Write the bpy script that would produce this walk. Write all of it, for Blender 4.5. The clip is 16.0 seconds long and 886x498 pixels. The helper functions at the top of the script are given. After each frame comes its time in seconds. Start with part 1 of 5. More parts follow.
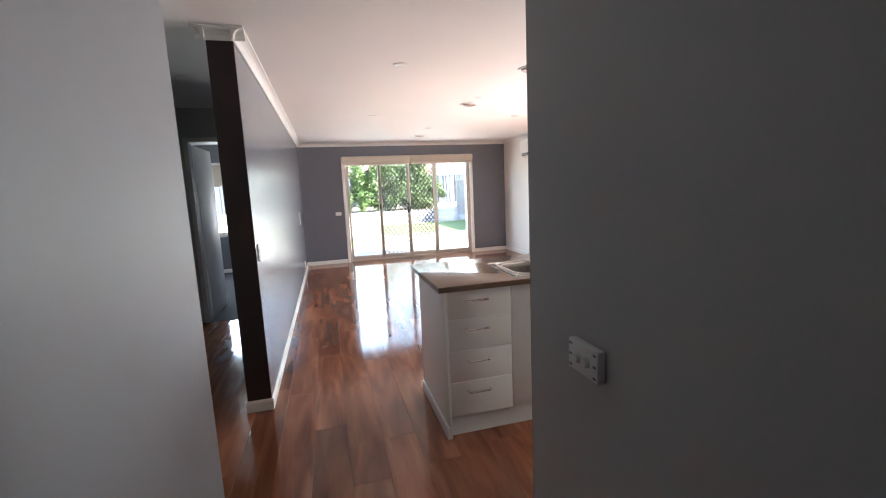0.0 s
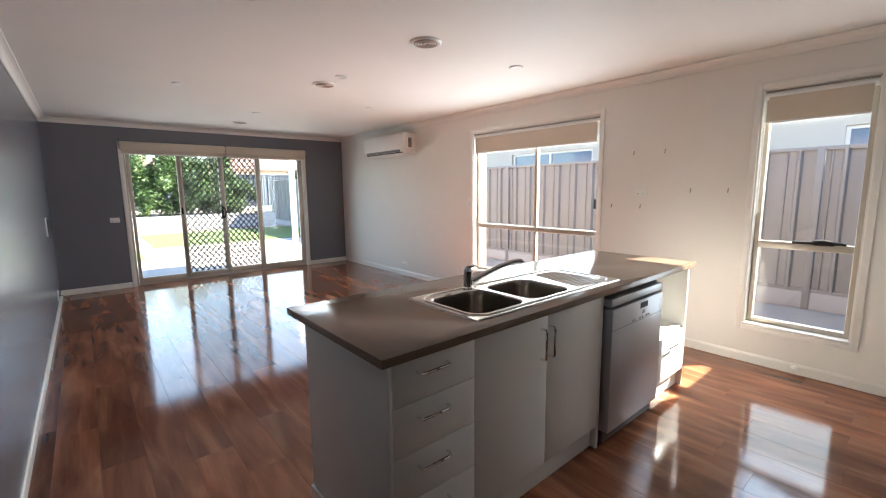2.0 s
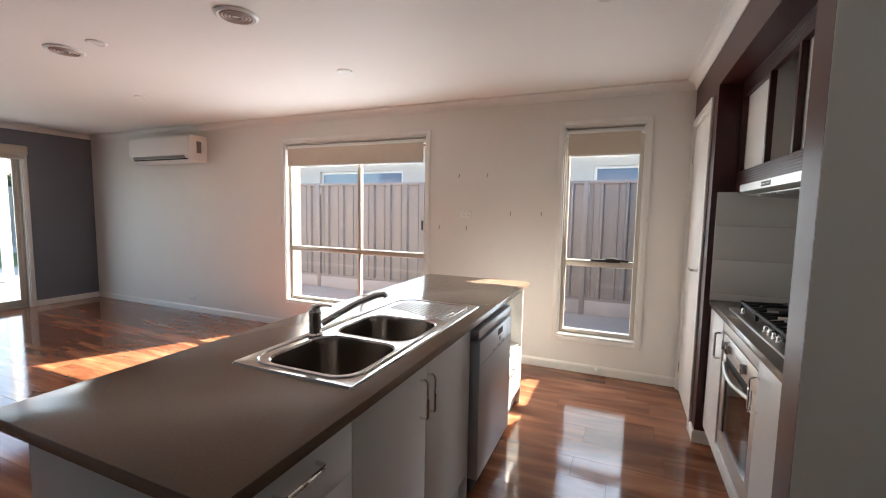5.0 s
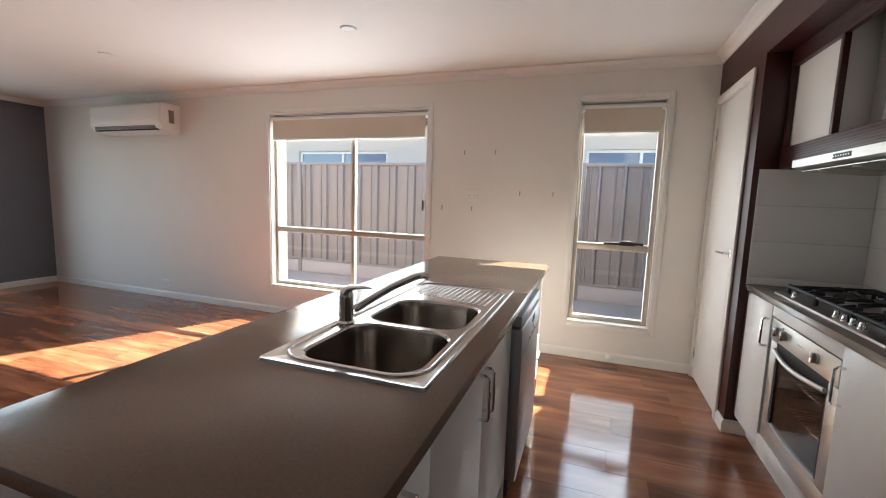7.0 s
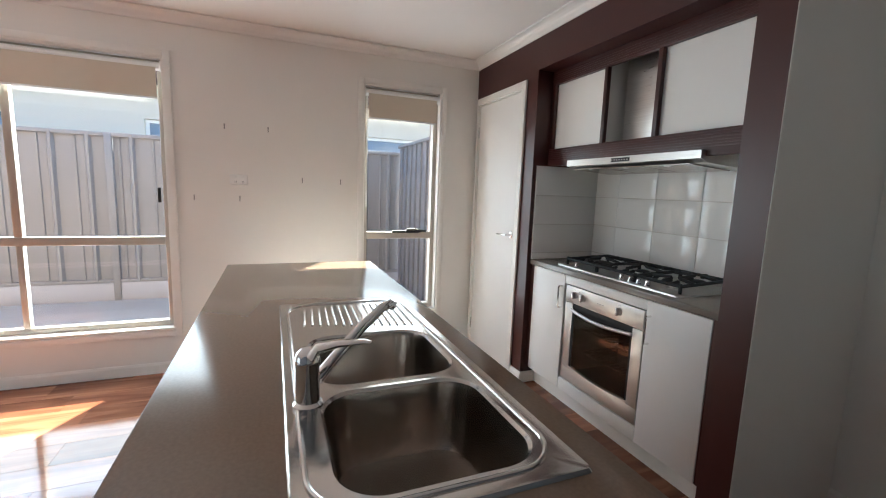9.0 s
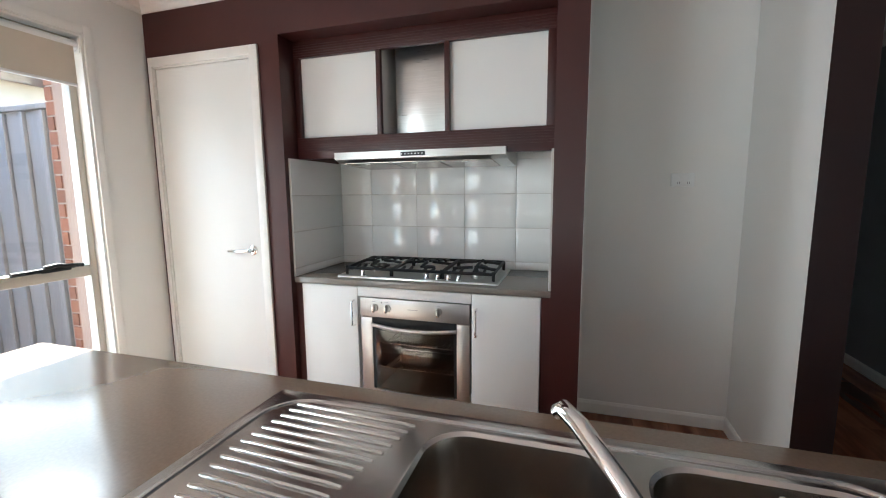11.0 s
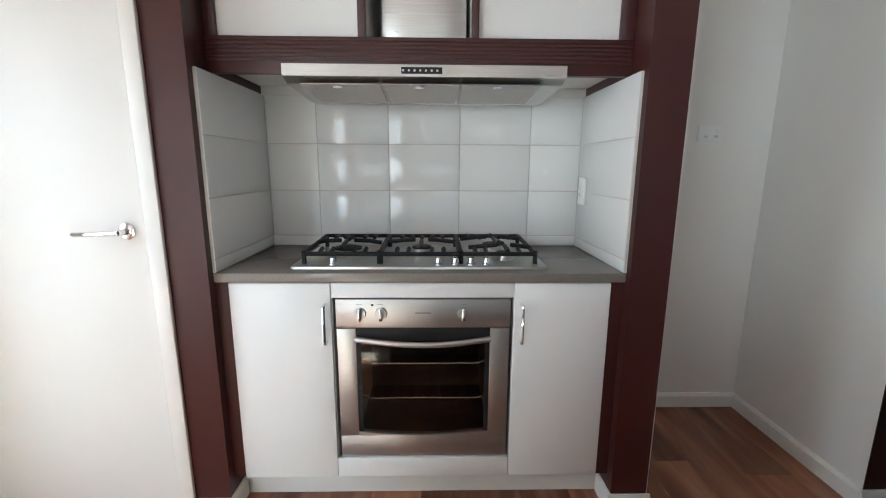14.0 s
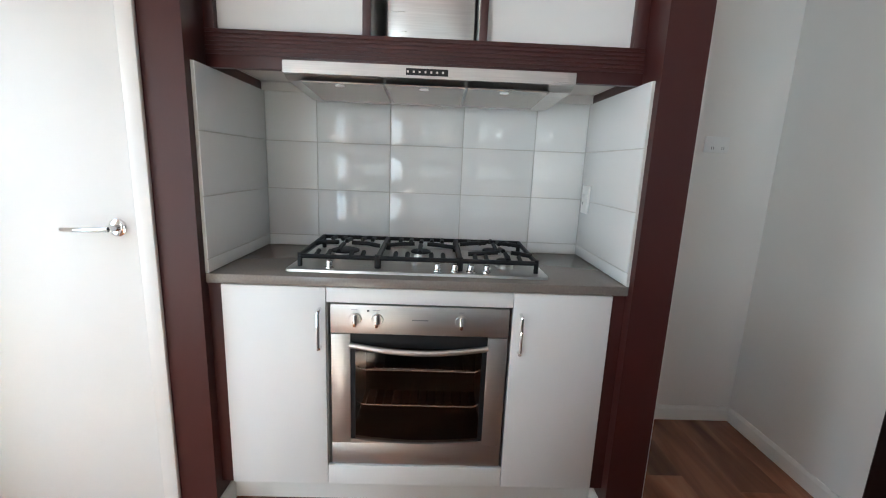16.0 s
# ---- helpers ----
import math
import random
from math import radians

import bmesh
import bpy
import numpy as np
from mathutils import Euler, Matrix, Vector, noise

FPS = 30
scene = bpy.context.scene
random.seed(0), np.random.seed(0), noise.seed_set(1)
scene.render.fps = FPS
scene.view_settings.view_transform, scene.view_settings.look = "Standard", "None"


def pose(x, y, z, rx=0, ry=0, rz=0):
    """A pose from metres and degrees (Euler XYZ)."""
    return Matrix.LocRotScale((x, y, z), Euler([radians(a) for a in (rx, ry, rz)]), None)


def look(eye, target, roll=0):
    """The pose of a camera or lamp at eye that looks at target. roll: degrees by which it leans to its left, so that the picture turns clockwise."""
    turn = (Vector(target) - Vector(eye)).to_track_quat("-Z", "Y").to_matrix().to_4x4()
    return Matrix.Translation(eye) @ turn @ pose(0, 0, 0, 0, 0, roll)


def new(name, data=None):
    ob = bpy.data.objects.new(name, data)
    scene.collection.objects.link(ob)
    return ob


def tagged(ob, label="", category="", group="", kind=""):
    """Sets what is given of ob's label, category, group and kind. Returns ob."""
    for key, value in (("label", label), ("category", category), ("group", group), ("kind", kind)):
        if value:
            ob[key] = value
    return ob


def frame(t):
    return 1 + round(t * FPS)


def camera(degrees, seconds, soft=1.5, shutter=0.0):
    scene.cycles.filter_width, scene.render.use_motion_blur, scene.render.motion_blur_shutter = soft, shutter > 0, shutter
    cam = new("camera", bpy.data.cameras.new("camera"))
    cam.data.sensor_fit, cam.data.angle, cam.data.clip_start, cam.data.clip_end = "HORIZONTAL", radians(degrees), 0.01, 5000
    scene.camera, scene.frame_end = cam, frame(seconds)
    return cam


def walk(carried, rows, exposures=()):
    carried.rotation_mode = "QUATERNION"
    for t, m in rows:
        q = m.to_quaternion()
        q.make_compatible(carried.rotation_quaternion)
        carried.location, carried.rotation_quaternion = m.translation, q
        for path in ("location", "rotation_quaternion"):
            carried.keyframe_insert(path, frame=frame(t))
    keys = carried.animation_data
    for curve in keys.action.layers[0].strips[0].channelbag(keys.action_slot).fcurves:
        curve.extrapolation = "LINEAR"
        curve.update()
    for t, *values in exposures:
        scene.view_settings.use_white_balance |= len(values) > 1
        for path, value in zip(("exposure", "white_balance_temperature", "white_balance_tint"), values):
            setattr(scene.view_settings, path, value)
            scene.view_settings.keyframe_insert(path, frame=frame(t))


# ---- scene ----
cam = camera(92.8, 16.0, soft=1.1)
PATH = [
    (0, (0.113, 0.146, 1.421), (0.627, 2.058, 1.141), -2.6),
    (0.5, (0.075, 0.484, 1.405), (0.779, 2.335, 1.121), -2.1),
    (1, (0.047, 0.817, 1.405), (0.797, 2.647, 1.112), -0.3),
    (1.5, (0.004, 1.057, 1.415), (1.15, 2.673, 1.141), -0.2),
    (2, (-0.001, 1.213, 1.42), (1.278, 2.724, 1.139), -0.6),
    (2.5, (-0.018, 1.307, 1.438), (1.124, 2.942, 1.29), -0.0),
    (3, (0.008, 1.359, 1.429), (1.151, 2.996, 1.31), 0.6),
    (3.5, (0.074, 1.41, 1.415), (1.274, 3.004, 1.281), 0.9),
    (4, (0.1, 1.51, 1.413), (1.564, 2.865, 1.277), 1.8),
    (4.5, (0.12, 1.684, 1.42), (1.829, 2.712, 1.264), 1.3),
    (5, (0.183, 1.675, 1.405), (2.016, 2.454, 1.223), 1.0),
    (5.2, (0.232, 1.594, 1.41), (2.062, 2.376, 1.214), 0.8),
    (7.3, (0.333, 2.142, 1.325), (2.228, 2.724, 1.064), 2.36),
    (7.5, (0.363, 2.217, 1.357), (2.293, 2.674, 1.098), 1.44),
    (8, (0.46, 2.406, 1.362), (2.438, 2.538, 1.099), 1.83),
    (8.5, (0.524, 2.645, 1.364), (2.481, 2.338, 1.092), 1.43),
    (9, (0.641, 2.829, 1.347), (2.479, 2.089, 1.075), 2.09),
    (9.5, (0.849, 2.99, 1.335), (2.47, 1.854, 1.043), 1.5),
    (10, (1.062, 3.1, 1.334), (2.419, 1.66, 1.046), 1.89),
    (10.2, (1.179, 3.131, 1.351), (2.375, 1.555, 1.063), 1.27),
    (12.3, (2.198, 2.928, 1.338), (2.305, 0.947, 1.08), -0.9),
    (12.5, (2.246, 2.859, 1.334), (2.344, 0.878, 1.073), -0.8),
    (13, (2.338, 2.706, 1.309), (2.382, 0.726, 1.027), -0.7),
    (13.5, (2.379, 2.601, 1.263), (2.359, 0.626, 0.943), 0.1),
    (14, (2.379, 2.537, 1.245), (2.339, 0.574, 0.866), 0.3),
    (14.5, (2.391, 2.485, 1.218), (2.339, 0.541, 0.751), 1.4),
    (15, (2.389, 2.466, 1.212), (2.33, 0.532, 0.706), 2.1),
    (15.5, (2.386, 2.482, 1.244), (2.33, 0.54, 0.77), 2.4),
    (16, (2.386, 2.498, 1.27), (2.334, 0.537, 0.878), 2.3),
]
walk(cam, [(t, look(eye, target, roll)) for t, eye, target, roll in PATH], exposures=[
    (0.0, 4.15, 6500, 9), (0.5, 4.0, 6550, 9), (1.0, 3.7, 6550, 8), (1.5, 3.35, 6350, 6), (2.5, 3.0, 6500, 7), (3.5, 2.9, 6450, 8), (5.0, 2.85, 6550, 9), (7.5, 2.85, 6450, 7),
    (8.5, 2.87, 6200, 5), (10.0, 3.38, 5950, 3), (12.5, 3.5, 5950, 2), (16.0, 3.53, 5800, 2)])

# ---- light ----
world = bpy.data.worlds.new("sky")
scene.world = world
world.use_nodes = True
wn = world.node_tree.nodes
sky = wn.new("ShaderNodeTexSky")
sky.sky_type, sky.sun_disc = "NISHITA", False
SUN_WAY = Vector((-1.0, 0.53, -0.966)).normalized()
sky.sun_elevation = math.asin(-SUN_WAY.z)
sky.sun_rotation = math.atan2(-SUN_WAY.x, -SUN_WAY.y)
wn["Background"].inputs["Strength"].default_value = 0.12
world.node_tree.links.new(sky.outputs[0], wn["Background"].inputs["Color"])
sun = new("sun", bpy.data.lights.new("sun", "SUN"))
sun.data.energy, sun.data.angle, sun.data.color = 5.0, radians(0.5), (1.0, 0.91, 0.78)
sun.matrix_world = look((0, 0, 10), Vector((0, 0, 10)) + SUN_WAY)


def window_light(name, eye, way, w, h, power, colour=(0.86, 0.93, 1.0)):
    lamp = bpy.data.lights.new(name, "AREA")
    lamp.shape, lamp.size, lamp.size_y, lamp.energy, lamp.color = "RECTANGLE", w, h, power, colour
    ob = new(name, lamp)
    ob.matrix_world = look(eye, Vector(eye) + Vector(way))
    return ob


window_light("skylight_slider", (1.85, 9.16, 1.0), (0, -1, -0.001), 2.6, 1.9, 3.5)
window_light("skylight_window_large", (4.16, 4.40, 1.1), (-1, 0, -0.001), 1.7, 1.5, 8)
window_light("skylight_window_small", (4.16, 1.82, 1.1), (-1, 0, -0.001), 0.55, 1.5, 1.3)
window_light("skylight_bedroom", (-1.55, 9.16, 1.2), (0, -1, -0.001), 1.2, 0.9, 4)

# ---- materials ----


def material(name, colour, rough=0.5, metal=0.0, spot=None, scale=8.0, amount=0.5, bump=0.0, bump_scale=60.0, rough_var=0.0, stretch=(1, 1, 1), random_amount=0.0, coat=0.0, spec=0.5):
    m = bpy.data.materials.new(name)
    m.use_nodes = True
    t = m.node_tree
    n, l = t.nodes, t.links
    b = n["Principled BSDF"]
    b.inputs["Base Color"].default_value = (*colour, 1)
    b.inputs["Roughness"].default_value = rough
    b.inputs["Metallic"].default_value = metal
    b.inputs["Coat Weight"].default_value = coat
    b.inputs["Specular IOR Level"].default_value = spec
    co = n.new("ShaderNodeTexCoord")
    mp = n.new("ShaderNodeMapping")
    mp.inputs["Scale"].default_value = stretch
    l.new(co.outputs["Object"], mp.inputs["Vector"])
    src = None
    if spot:
        big = n.new("ShaderNodeTexNoise")
        big.inputs["Scale"].default_value, big.inputs["Detail"].default_value = scale, 6
        l.new(mp.outputs[0], big.inputs["Vector"])
        ramp = n.new("ShaderNodeMapRange")
        ramp.inputs["From Min"].default_value, ramp.inputs["From Max"].default_value = 0.3, 0.7
        ramp.inputs["To Max"].default_value = amount
        l.new(big.outputs["Fac"], ramp.inputs["Value"])
        mix = n.new("ShaderNodeMix")
        mix.data_type = "RGBA"
        mix.inputs[6].default_value, mix.inputs[7].default_value = (*colour, 1), (*spot, 1)
        l.new(ramp.outputs[0], mix.inputs[0])
        src = mix.outputs[2]
        if rough_var:
            rr = n.new("ShaderNodeMapRange")
            rr.inputs["To Min"].default_value, rr.inputs["To Max"].default_value = rough - rough_var, rough + rough_var
            l.new(big.outputs["Fac"], rr.inputs["Value"])
            l.new(rr.outputs[0], b.inputs["Roughness"])
    if random_amount and src:
        info = n.new("ShaderNodeObjectInfo")
        hs = n.new("ShaderNodeHueSaturation")
        rv = n.new("ShaderNodeMapRange")
        rv.inputs["To Min"].default_value, rv.inputs["To Max"].default_value = 1 - random_amount, 1 + random_amount
        l.new(info.outputs["Random"], rv.inputs["Value"])
        l.new(rv.outputs[0], hs.inputs["Value"])
        l.new(src, hs.inputs["Color"])
        src = hs.outputs[0]
    if src:
        l.new(src, b.inputs["Base Color"])
    if bump:
        fine = n.new("ShaderNodeTexNoise")
        fine.inputs["Scale"].default_value, fine.inputs["Detail"].default_value = bump_scale, 4
        l.new(mp.outputs[0], fine.inputs["Vector"])
        bn = n.new("ShaderNodeBump")
        bn.inputs["Strength"].default_value, bn.inputs["Distance"].default_value = bump, 0.004
        l.new(fine.outputs["Fac"], bn.inputs["Height"])
        l.new(bn.outputs[0], b.inputs["Normal"])
    return m


def plank_material(name="plank_laminate"):
    m = bpy.data.materials.new(name)
    m.use_nodes = True
    n, l = m.node_tree.nodes, m.node_tree.links
    b = n["Principled BSDF"]
    co, info = n.new("ShaderNodeTexCoord"), n.new("ShaderNodeObjectInfo")
    off = n.new("ShaderNodeVectorMath")
    off.operation = "MULTIPLY_ADD"
    l.new(info.outputs["Random"], off.inputs[0])
    off.inputs[1].default_value = (37, 91, 13)
    l.new(co.outputs["Object"], off.inputs[2])
    mp = n.new("ShaderNodeMapping")
    mp.inputs["Scale"].default_value = (5.5, 0.8, 1)
    l.new(off.outputs[0], mp.inputs["Vector"])
    warp = n.new("ShaderNodeTexNoise")
    warp.inputs["Scale"].default_value, warp.inputs["Detail"].default_value, warp.inputs["Distortion"].default_value = 1.6, 8, 0.8
    l.new(mp.outputs[0], warp.inputs["Vector"])
    ramp = n.new("ShaderNodeValToRGB")
    e = ramp.color_ramp.elements
    e[0].position, e[0].color = 0.25, (0.105, 0.033, 0.017, 1)
    e[1].position, e[1].color = 0.75, (0.39, 0.175, 0.092, 1)
    mid = ramp.color_ramp.elements.new(0.5)
    mid.color = (0.23, 0.086, 0.043, 1)
    l.new(warp.outputs["Fac"], ramp.inputs[0])
    mp2 = n.new("ShaderNodeMapping")
    mp2.inputs["Scale"].default_value = (90, 4, 1)
    l.new(off.outputs[0], mp2.inputs["Vector"])
    grain = n.new("ShaderNodeTexNoise")
    grain.inputs["Scale"].default_value, grain.inputs["Detail"].default_value = 1.0, 5
    l.new(mp2.outputs[0], grain.inputs["Vector"])
    hs = n.new("ShaderNodeHueSaturation")
    rv = n.new("ShaderNodeMapRange")
    rv.inputs["To Min"].default_value, rv.inputs["To Max"].default_value = 0.72, 1.3
    l.new(info.outputs["Random"], rv.inputs["Value"])
    gm = n.new("ShaderNodeMath")
    gm.operation = "MULTIPLY"
    gr = n.new("ShaderNodeMapRange")
    gr.inputs["To Min"].default_value, gr.inputs["To Max"].default_value = 0.86, 1.14
    l.new(grain.outputs["Fac"], gr.inputs["Value"])
    l.new(gr.outputs[0], gm.inputs[0])
    l.new(rv.outputs[0], gm.inputs[1])
    l.new(gm.outputs[0], hs.inputs["Value"])
    l.new(ramp.outputs[0], hs.inputs["Color"])
    l.new(hs.outputs[0], b.inputs["Base Color"])
    rr = n.new("ShaderNodeMapRange")
    rr.inputs["To Min"].default_value, rr.inputs["To Max"].default_value = 0.065, 0.12
    l.new(grain.outputs["Fac"], rr.inputs["Value"])
    l.new(rr.outputs[0], b.inputs["Roughness"])
    bn = n.new("ShaderNodeBump")
    bn.inputs["Strength"].default_value, bn.inputs["Distance"].default_value = 0.06, 0.002
    l.new(grain.outputs["Fac"], bn.inputs["Height"])
    l.new(bn.outputs[0], b.inputs["Normal"])
    return m


def glass_material(name, tint=(1, 1, 1)):
    """Thin pane: mostly clear, with a gloss that grows at a slant."""
    m = bpy.data.materials.new(name)
    m.use_nodes = True
    n, l = m.node_tree.nodes, m.node_tree.links
    n.remove(n["Principled BSDF"])
    clear, gloss, mix, fr = n.new("ShaderNodeBsdfTransparent"), n.new("ShaderNodeBsdfGlossy"), n.new("ShaderNodeMixShader"), n.new("ShaderNodeLayerWeight")
    clear.inputs[0].default_value = (*tint, 1)
    gloss.inputs["Roughness"].default_value = 0.02
    fr.inputs[0].default_value = 0.5
    power, gain = n.new("ShaderNodeMath"), n.new("ShaderNodeMath")
    power.operation, gain.operation = "POWER", "MULTIPLY_ADD"
    power.inputs[1].default_value = 5.0
    gain.inputs[1].default_value, gain.inputs[2].default_value = 0.8, 0.035
    l.new(fr.outputs["Facing"], power.inputs[0])
    l.new(power.outputs[0], gain.inputs[0])
    l.new(gain.outputs[0], mix.inputs[0])
    l.new(clear.outputs[0], mix.inputs[1])
    l.new(gloss.outputs[0], mix.inputs[2])
    l.new(mix.outputs[0], n["Material Output"].inputs[0])
    return m


WHITE = material("wall_paint_white", (0.78, 0.76, 0.72), 0.55, spot=(0.72, 0.70, 0.66), scale=2.0, amount=0.35, bump=0.08, bump_scale=220)
CEIL = material("ceiling_paint", (0.82, 0.80, 0.77), 0.7, spot=(0.76, 0.74, 0.71), scale=1.2, amount=0.4, bump=0.05, bump_scale=180)
GREY = material("wall_paint_grey", (0.165, 0.17, 0.195), 0.24, spot=(0.15, 0.155, 0.18), scale=2.5, amount=0.5, bump=0.08, bump_scale=200)
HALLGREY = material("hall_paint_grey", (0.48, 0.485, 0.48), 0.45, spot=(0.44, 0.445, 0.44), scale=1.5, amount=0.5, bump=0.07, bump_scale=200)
# Hall paint again, darkened so that its colour carries the west wall's shade.
HALLWEST = material("hall_paint_shaded", (0.24, 0.25, 0.265), 0.5, spot=(0.22, 0.23, 0.245), scale=1.5, amount=0.5, bump=0.07, bump_scale=200)
MAROON = material("maroon_paint", (0.057, 0.0135, 0.011), 0.36, spot=(0.046, 0.011, 0.009), scale=5, amount=0.6, bump=0.06, bump_scale=150)
# The maroon darkened towards black: shade on the wall ends put into colour.
MAROONSHADE = material("maroon_paint_shaded", (0.022, 0.008, 0.007), 0.4, spot=(0.016, 0.006, 0.005), scale=6, amount=0.6, bump=0.05)
TRIM = material("gloss_trim_white", (0.80, 0.78, 0.74), 0.28, spot=(0.72, 0.69, 0.64), scale=9, amount=0.3, bump=0.03)
DOORW = material("door_paint_white", (0.80, 0.79, 0.76), 0.5, spot=(0.75, 0.74, 0.71), scale=3, amount=0.4, bump=0.04, bump_scale=120)
MELA = material("melamine_white", (0.80, 0.79, 0.77), 0.33, spot=(0.76, 0.75, 0.72), scale=5, amount=0.4, bump=0.05, bump_scale=400)
STONE = material("benchtop_taupe", (0.24, 0.17, 0.122), 0.16, spot=(0.19, 0.135, 0.097), scale=140, amount=0.7, rough_var=0.02, spec=0.35)
STONE2 = material("cooktop_bench_taupe", (0.23, 0.20, 0.17), 0.2, spot=(0.18, 0.155, 0.135), scale=140, amount=0.7)
STEEL = material("brushed_steel", (0.62, 0.60, 0.57), 0.3, 1.0, spot=(0.48, 0.46, 0.44), scale=4, amount=0.6, bump=0.03, bump_scale=40, stretch=(2, 60, 60), rough_var=0.06)
# Darker than the deck steel: shade inside the bowls is in the colour.
STEELB = material("bowl_steel_shaded", (0.34, 0.295, 0.26), 0.22, 1.0, spot=(0.36, 0.34, 0.31), scale=9, amount=0.7, bump=0.04, bump_scale=60, rough_var=0.08)
SINKSTEEL = material("sink_steel", (0.60, 0.58, 0.555), 0.17, 1.0, spot=(0.52, 0.50, 0.48), scale=6, amount=0.6, bump=0.02, bump_scale=50, rough_var=0.05)
OVENSTEEL = material("oven_steel", (0.58, 0.555, 0.53), 0.4, 1.0, spot=(0.52, 0.50, 0.475), scale=4, amount=0.5, bump=0.03, bump_scale=40, stretch=(2, 60, 60))
CHROME = material("chrome", (0.80, 0.79, 0.78), 0.06, 1.0, spot=(0.7, 0.69, 0.68), scale=20, amount=0.3)
DARKCHROME = material("black_tap_cap", (0.10, 0.09, 0.085), 0.2, 0.6, spot=(0.07, 0.06, 0.06), scale=30)
DWSILVER = material("dishwasher_silver", (0.42, 0.435, 0.47), 0.32, 0.5, spot=(0.38, 0.395, 0.43), scale=4, amount=0.5, bump=0.02, bump_scale=300)
DWDARK = material("dishwasher_side", (0.10, 0.105, 0.12), 0.4, 0.4, spot=(0.08, 0.085, 0.1), scale=5)
BLACK = material("black_enamel", (0.010, 0.010, 0.011), 0.5, spot=(0.016, 0.016, 0.016), scale=30, spec=0.3, bump=0.1, bump_scale=200)
OVENIN = material("oven_cavity", (0.022, 0.017, 0.014), 0.35, spot=(0.02, 0.015, 0.012), scale=6)
TILEM = material("tile_glaze_white", (0.80, 0.80, 0.78), 0.07, spot=(0.77, 0.77, 0.75), scale=2, amount=0.5, bump=0.05, bump_scale=10, random_amount=0.02)
GROUT = material("grout", (0.62, 0.60, 0.56), 0.8, spot=(0.54, 0.52, 0.48), scale=30, bump=0.2)
BLIND = material("blind_fabric", (0.62, 0.55, 0.45), 0.8, spot=(0.56, 0.49, 0.40), scale=6, amount=0.4, bump=0.15, bump_scale=500)
ALU = material("window_frame_aluminium", (0.50, 0.45, 0.38), 0.38, 0.3, spot=(0.44, 0.40, 0.34), scale=10, amount=0.4)
PLASTIC = material("white_plastic", (0.80, 0.80, 0.78), 0.3, spot=(0.76, 0.76, 0.73), scale=14, amount=0.3)
GREYPL = material("grey_plastic", (0.22, 0.22, 0.22), 0.4, spot=(0.18, 0.18, 0.18), scale=14)
VENTM = material("vent_brown", (0.46, 0.37, 0.33), 0.5, spot=(0.38, 0.30, 0.26), scale=14)
CARPET = material("carpet_dark", (0.018, 0.022, 0.032), 0.95, spot=(0.03, 0.034, 0.045), scale=60, bump=0.6, bump_scale=400)
FENCE = material("fence_steel", (0.235, 0.23, 0.235), 0.45, spot=(0.20, 0.197, 0.20), scale=3, amount=0.5, bump=0.02)
FENCED = material("fence_dark_blue", (0.06, 0.075, 0.10), 0.5, spot=(0.05, 0.06, 0.085), scale=3, amount=0.5)
CONC = material("concrete", (0.38, 0.36, 0.335), 0.85, spot=(0.31, 0.29, 0.27), scale=3, amount=0.6, bump=0.3, bump_scale=80)
SLEEPER = material("concrete_sleeper", (0.40, 0.40, 0.42), 0.85, spot=(0.34, 0.34, 0.36), scale=6, amount=0.6, bump=0.3)
GRASSM = material("grass", (0.075, 0.13, 0.03), 0.9, spot=(0.12, 0.15, 0.05), scale=12, amount=0.7, bump=0.8, bump_scale=150)
SOIL = material("dry_ground", (0.34, 0.29, 0.23), 0.95, spot=(0.26, 0.21, 0.16), scale=4, amount=0.7, bump=0.5, bump_scale=60)
BRICKL = material("brick_pale", (0.42, 0.31, 0.25), 0.85, spot=(0.36, 0.26, 0.21), scale=5, amount=0.6, bump=0.3, random_amount=0.12)
BRICKR = material("brick_red", (0.30, 0.13, 0.075), 0.85, spot=(0.22, 0.09, 0.05), scale=8, amount=0.6, bump=0.4, random_amount=0.2)
MORTAR = material("mortar", (0.5, 0.46, 0.4), 0.9, spot=(0.42, 0.38, 0.33), scale=20, bump=0.4)
ROOF = material("roof_tile", (0.16, 0.10, 0.085), 0.8, spot=(0.12, 0.08, 0.07), scale=5, bump=0.3)
RENDERW = material("render_cream", (0.60, 0.54, 0.46), 0.85, spot=(0.54, 0.48, 0.41), scale=3, bump=0.3)
LEAF = material("leaf_green", (0.042, 0.088, 0.022), 0.55, spot=(0.075, 0.12, 0.034), scale=3, amount=0.8)
BARK = material("bark", (0.11, 0.08, 0.055), 0.9, spot=(0.07, 0.05, 0.035), scale=20, bump=0.8)
SCREEN = material("grille_bronze", (0.03, 0.026, 0.022), 0.45, 0.4, spot=(0.05, 0.043, 0.036), scale=15)
PANEGLASS = glass_material("window_glass", (0.96, 0.98, 0.98))
OVENGLASS = glass_material("oven_glass", (0.72, 0.66, 0.62))
FARGLASS = material("far_window_glass", (0.16, 0.22, 0.30), 0.08, spot=(0.2, 0.26, 0.33), scale=2)
PLANK = plank_material()

# ---- building helpers ----


def thing(name, at=(0, 0, 0), label="", category="", group="", kind=""):
    ob = new(name)
    ob.empty_display_size = 0.1
    ob.location = at
    return tagged(ob, label, category, group, kind)


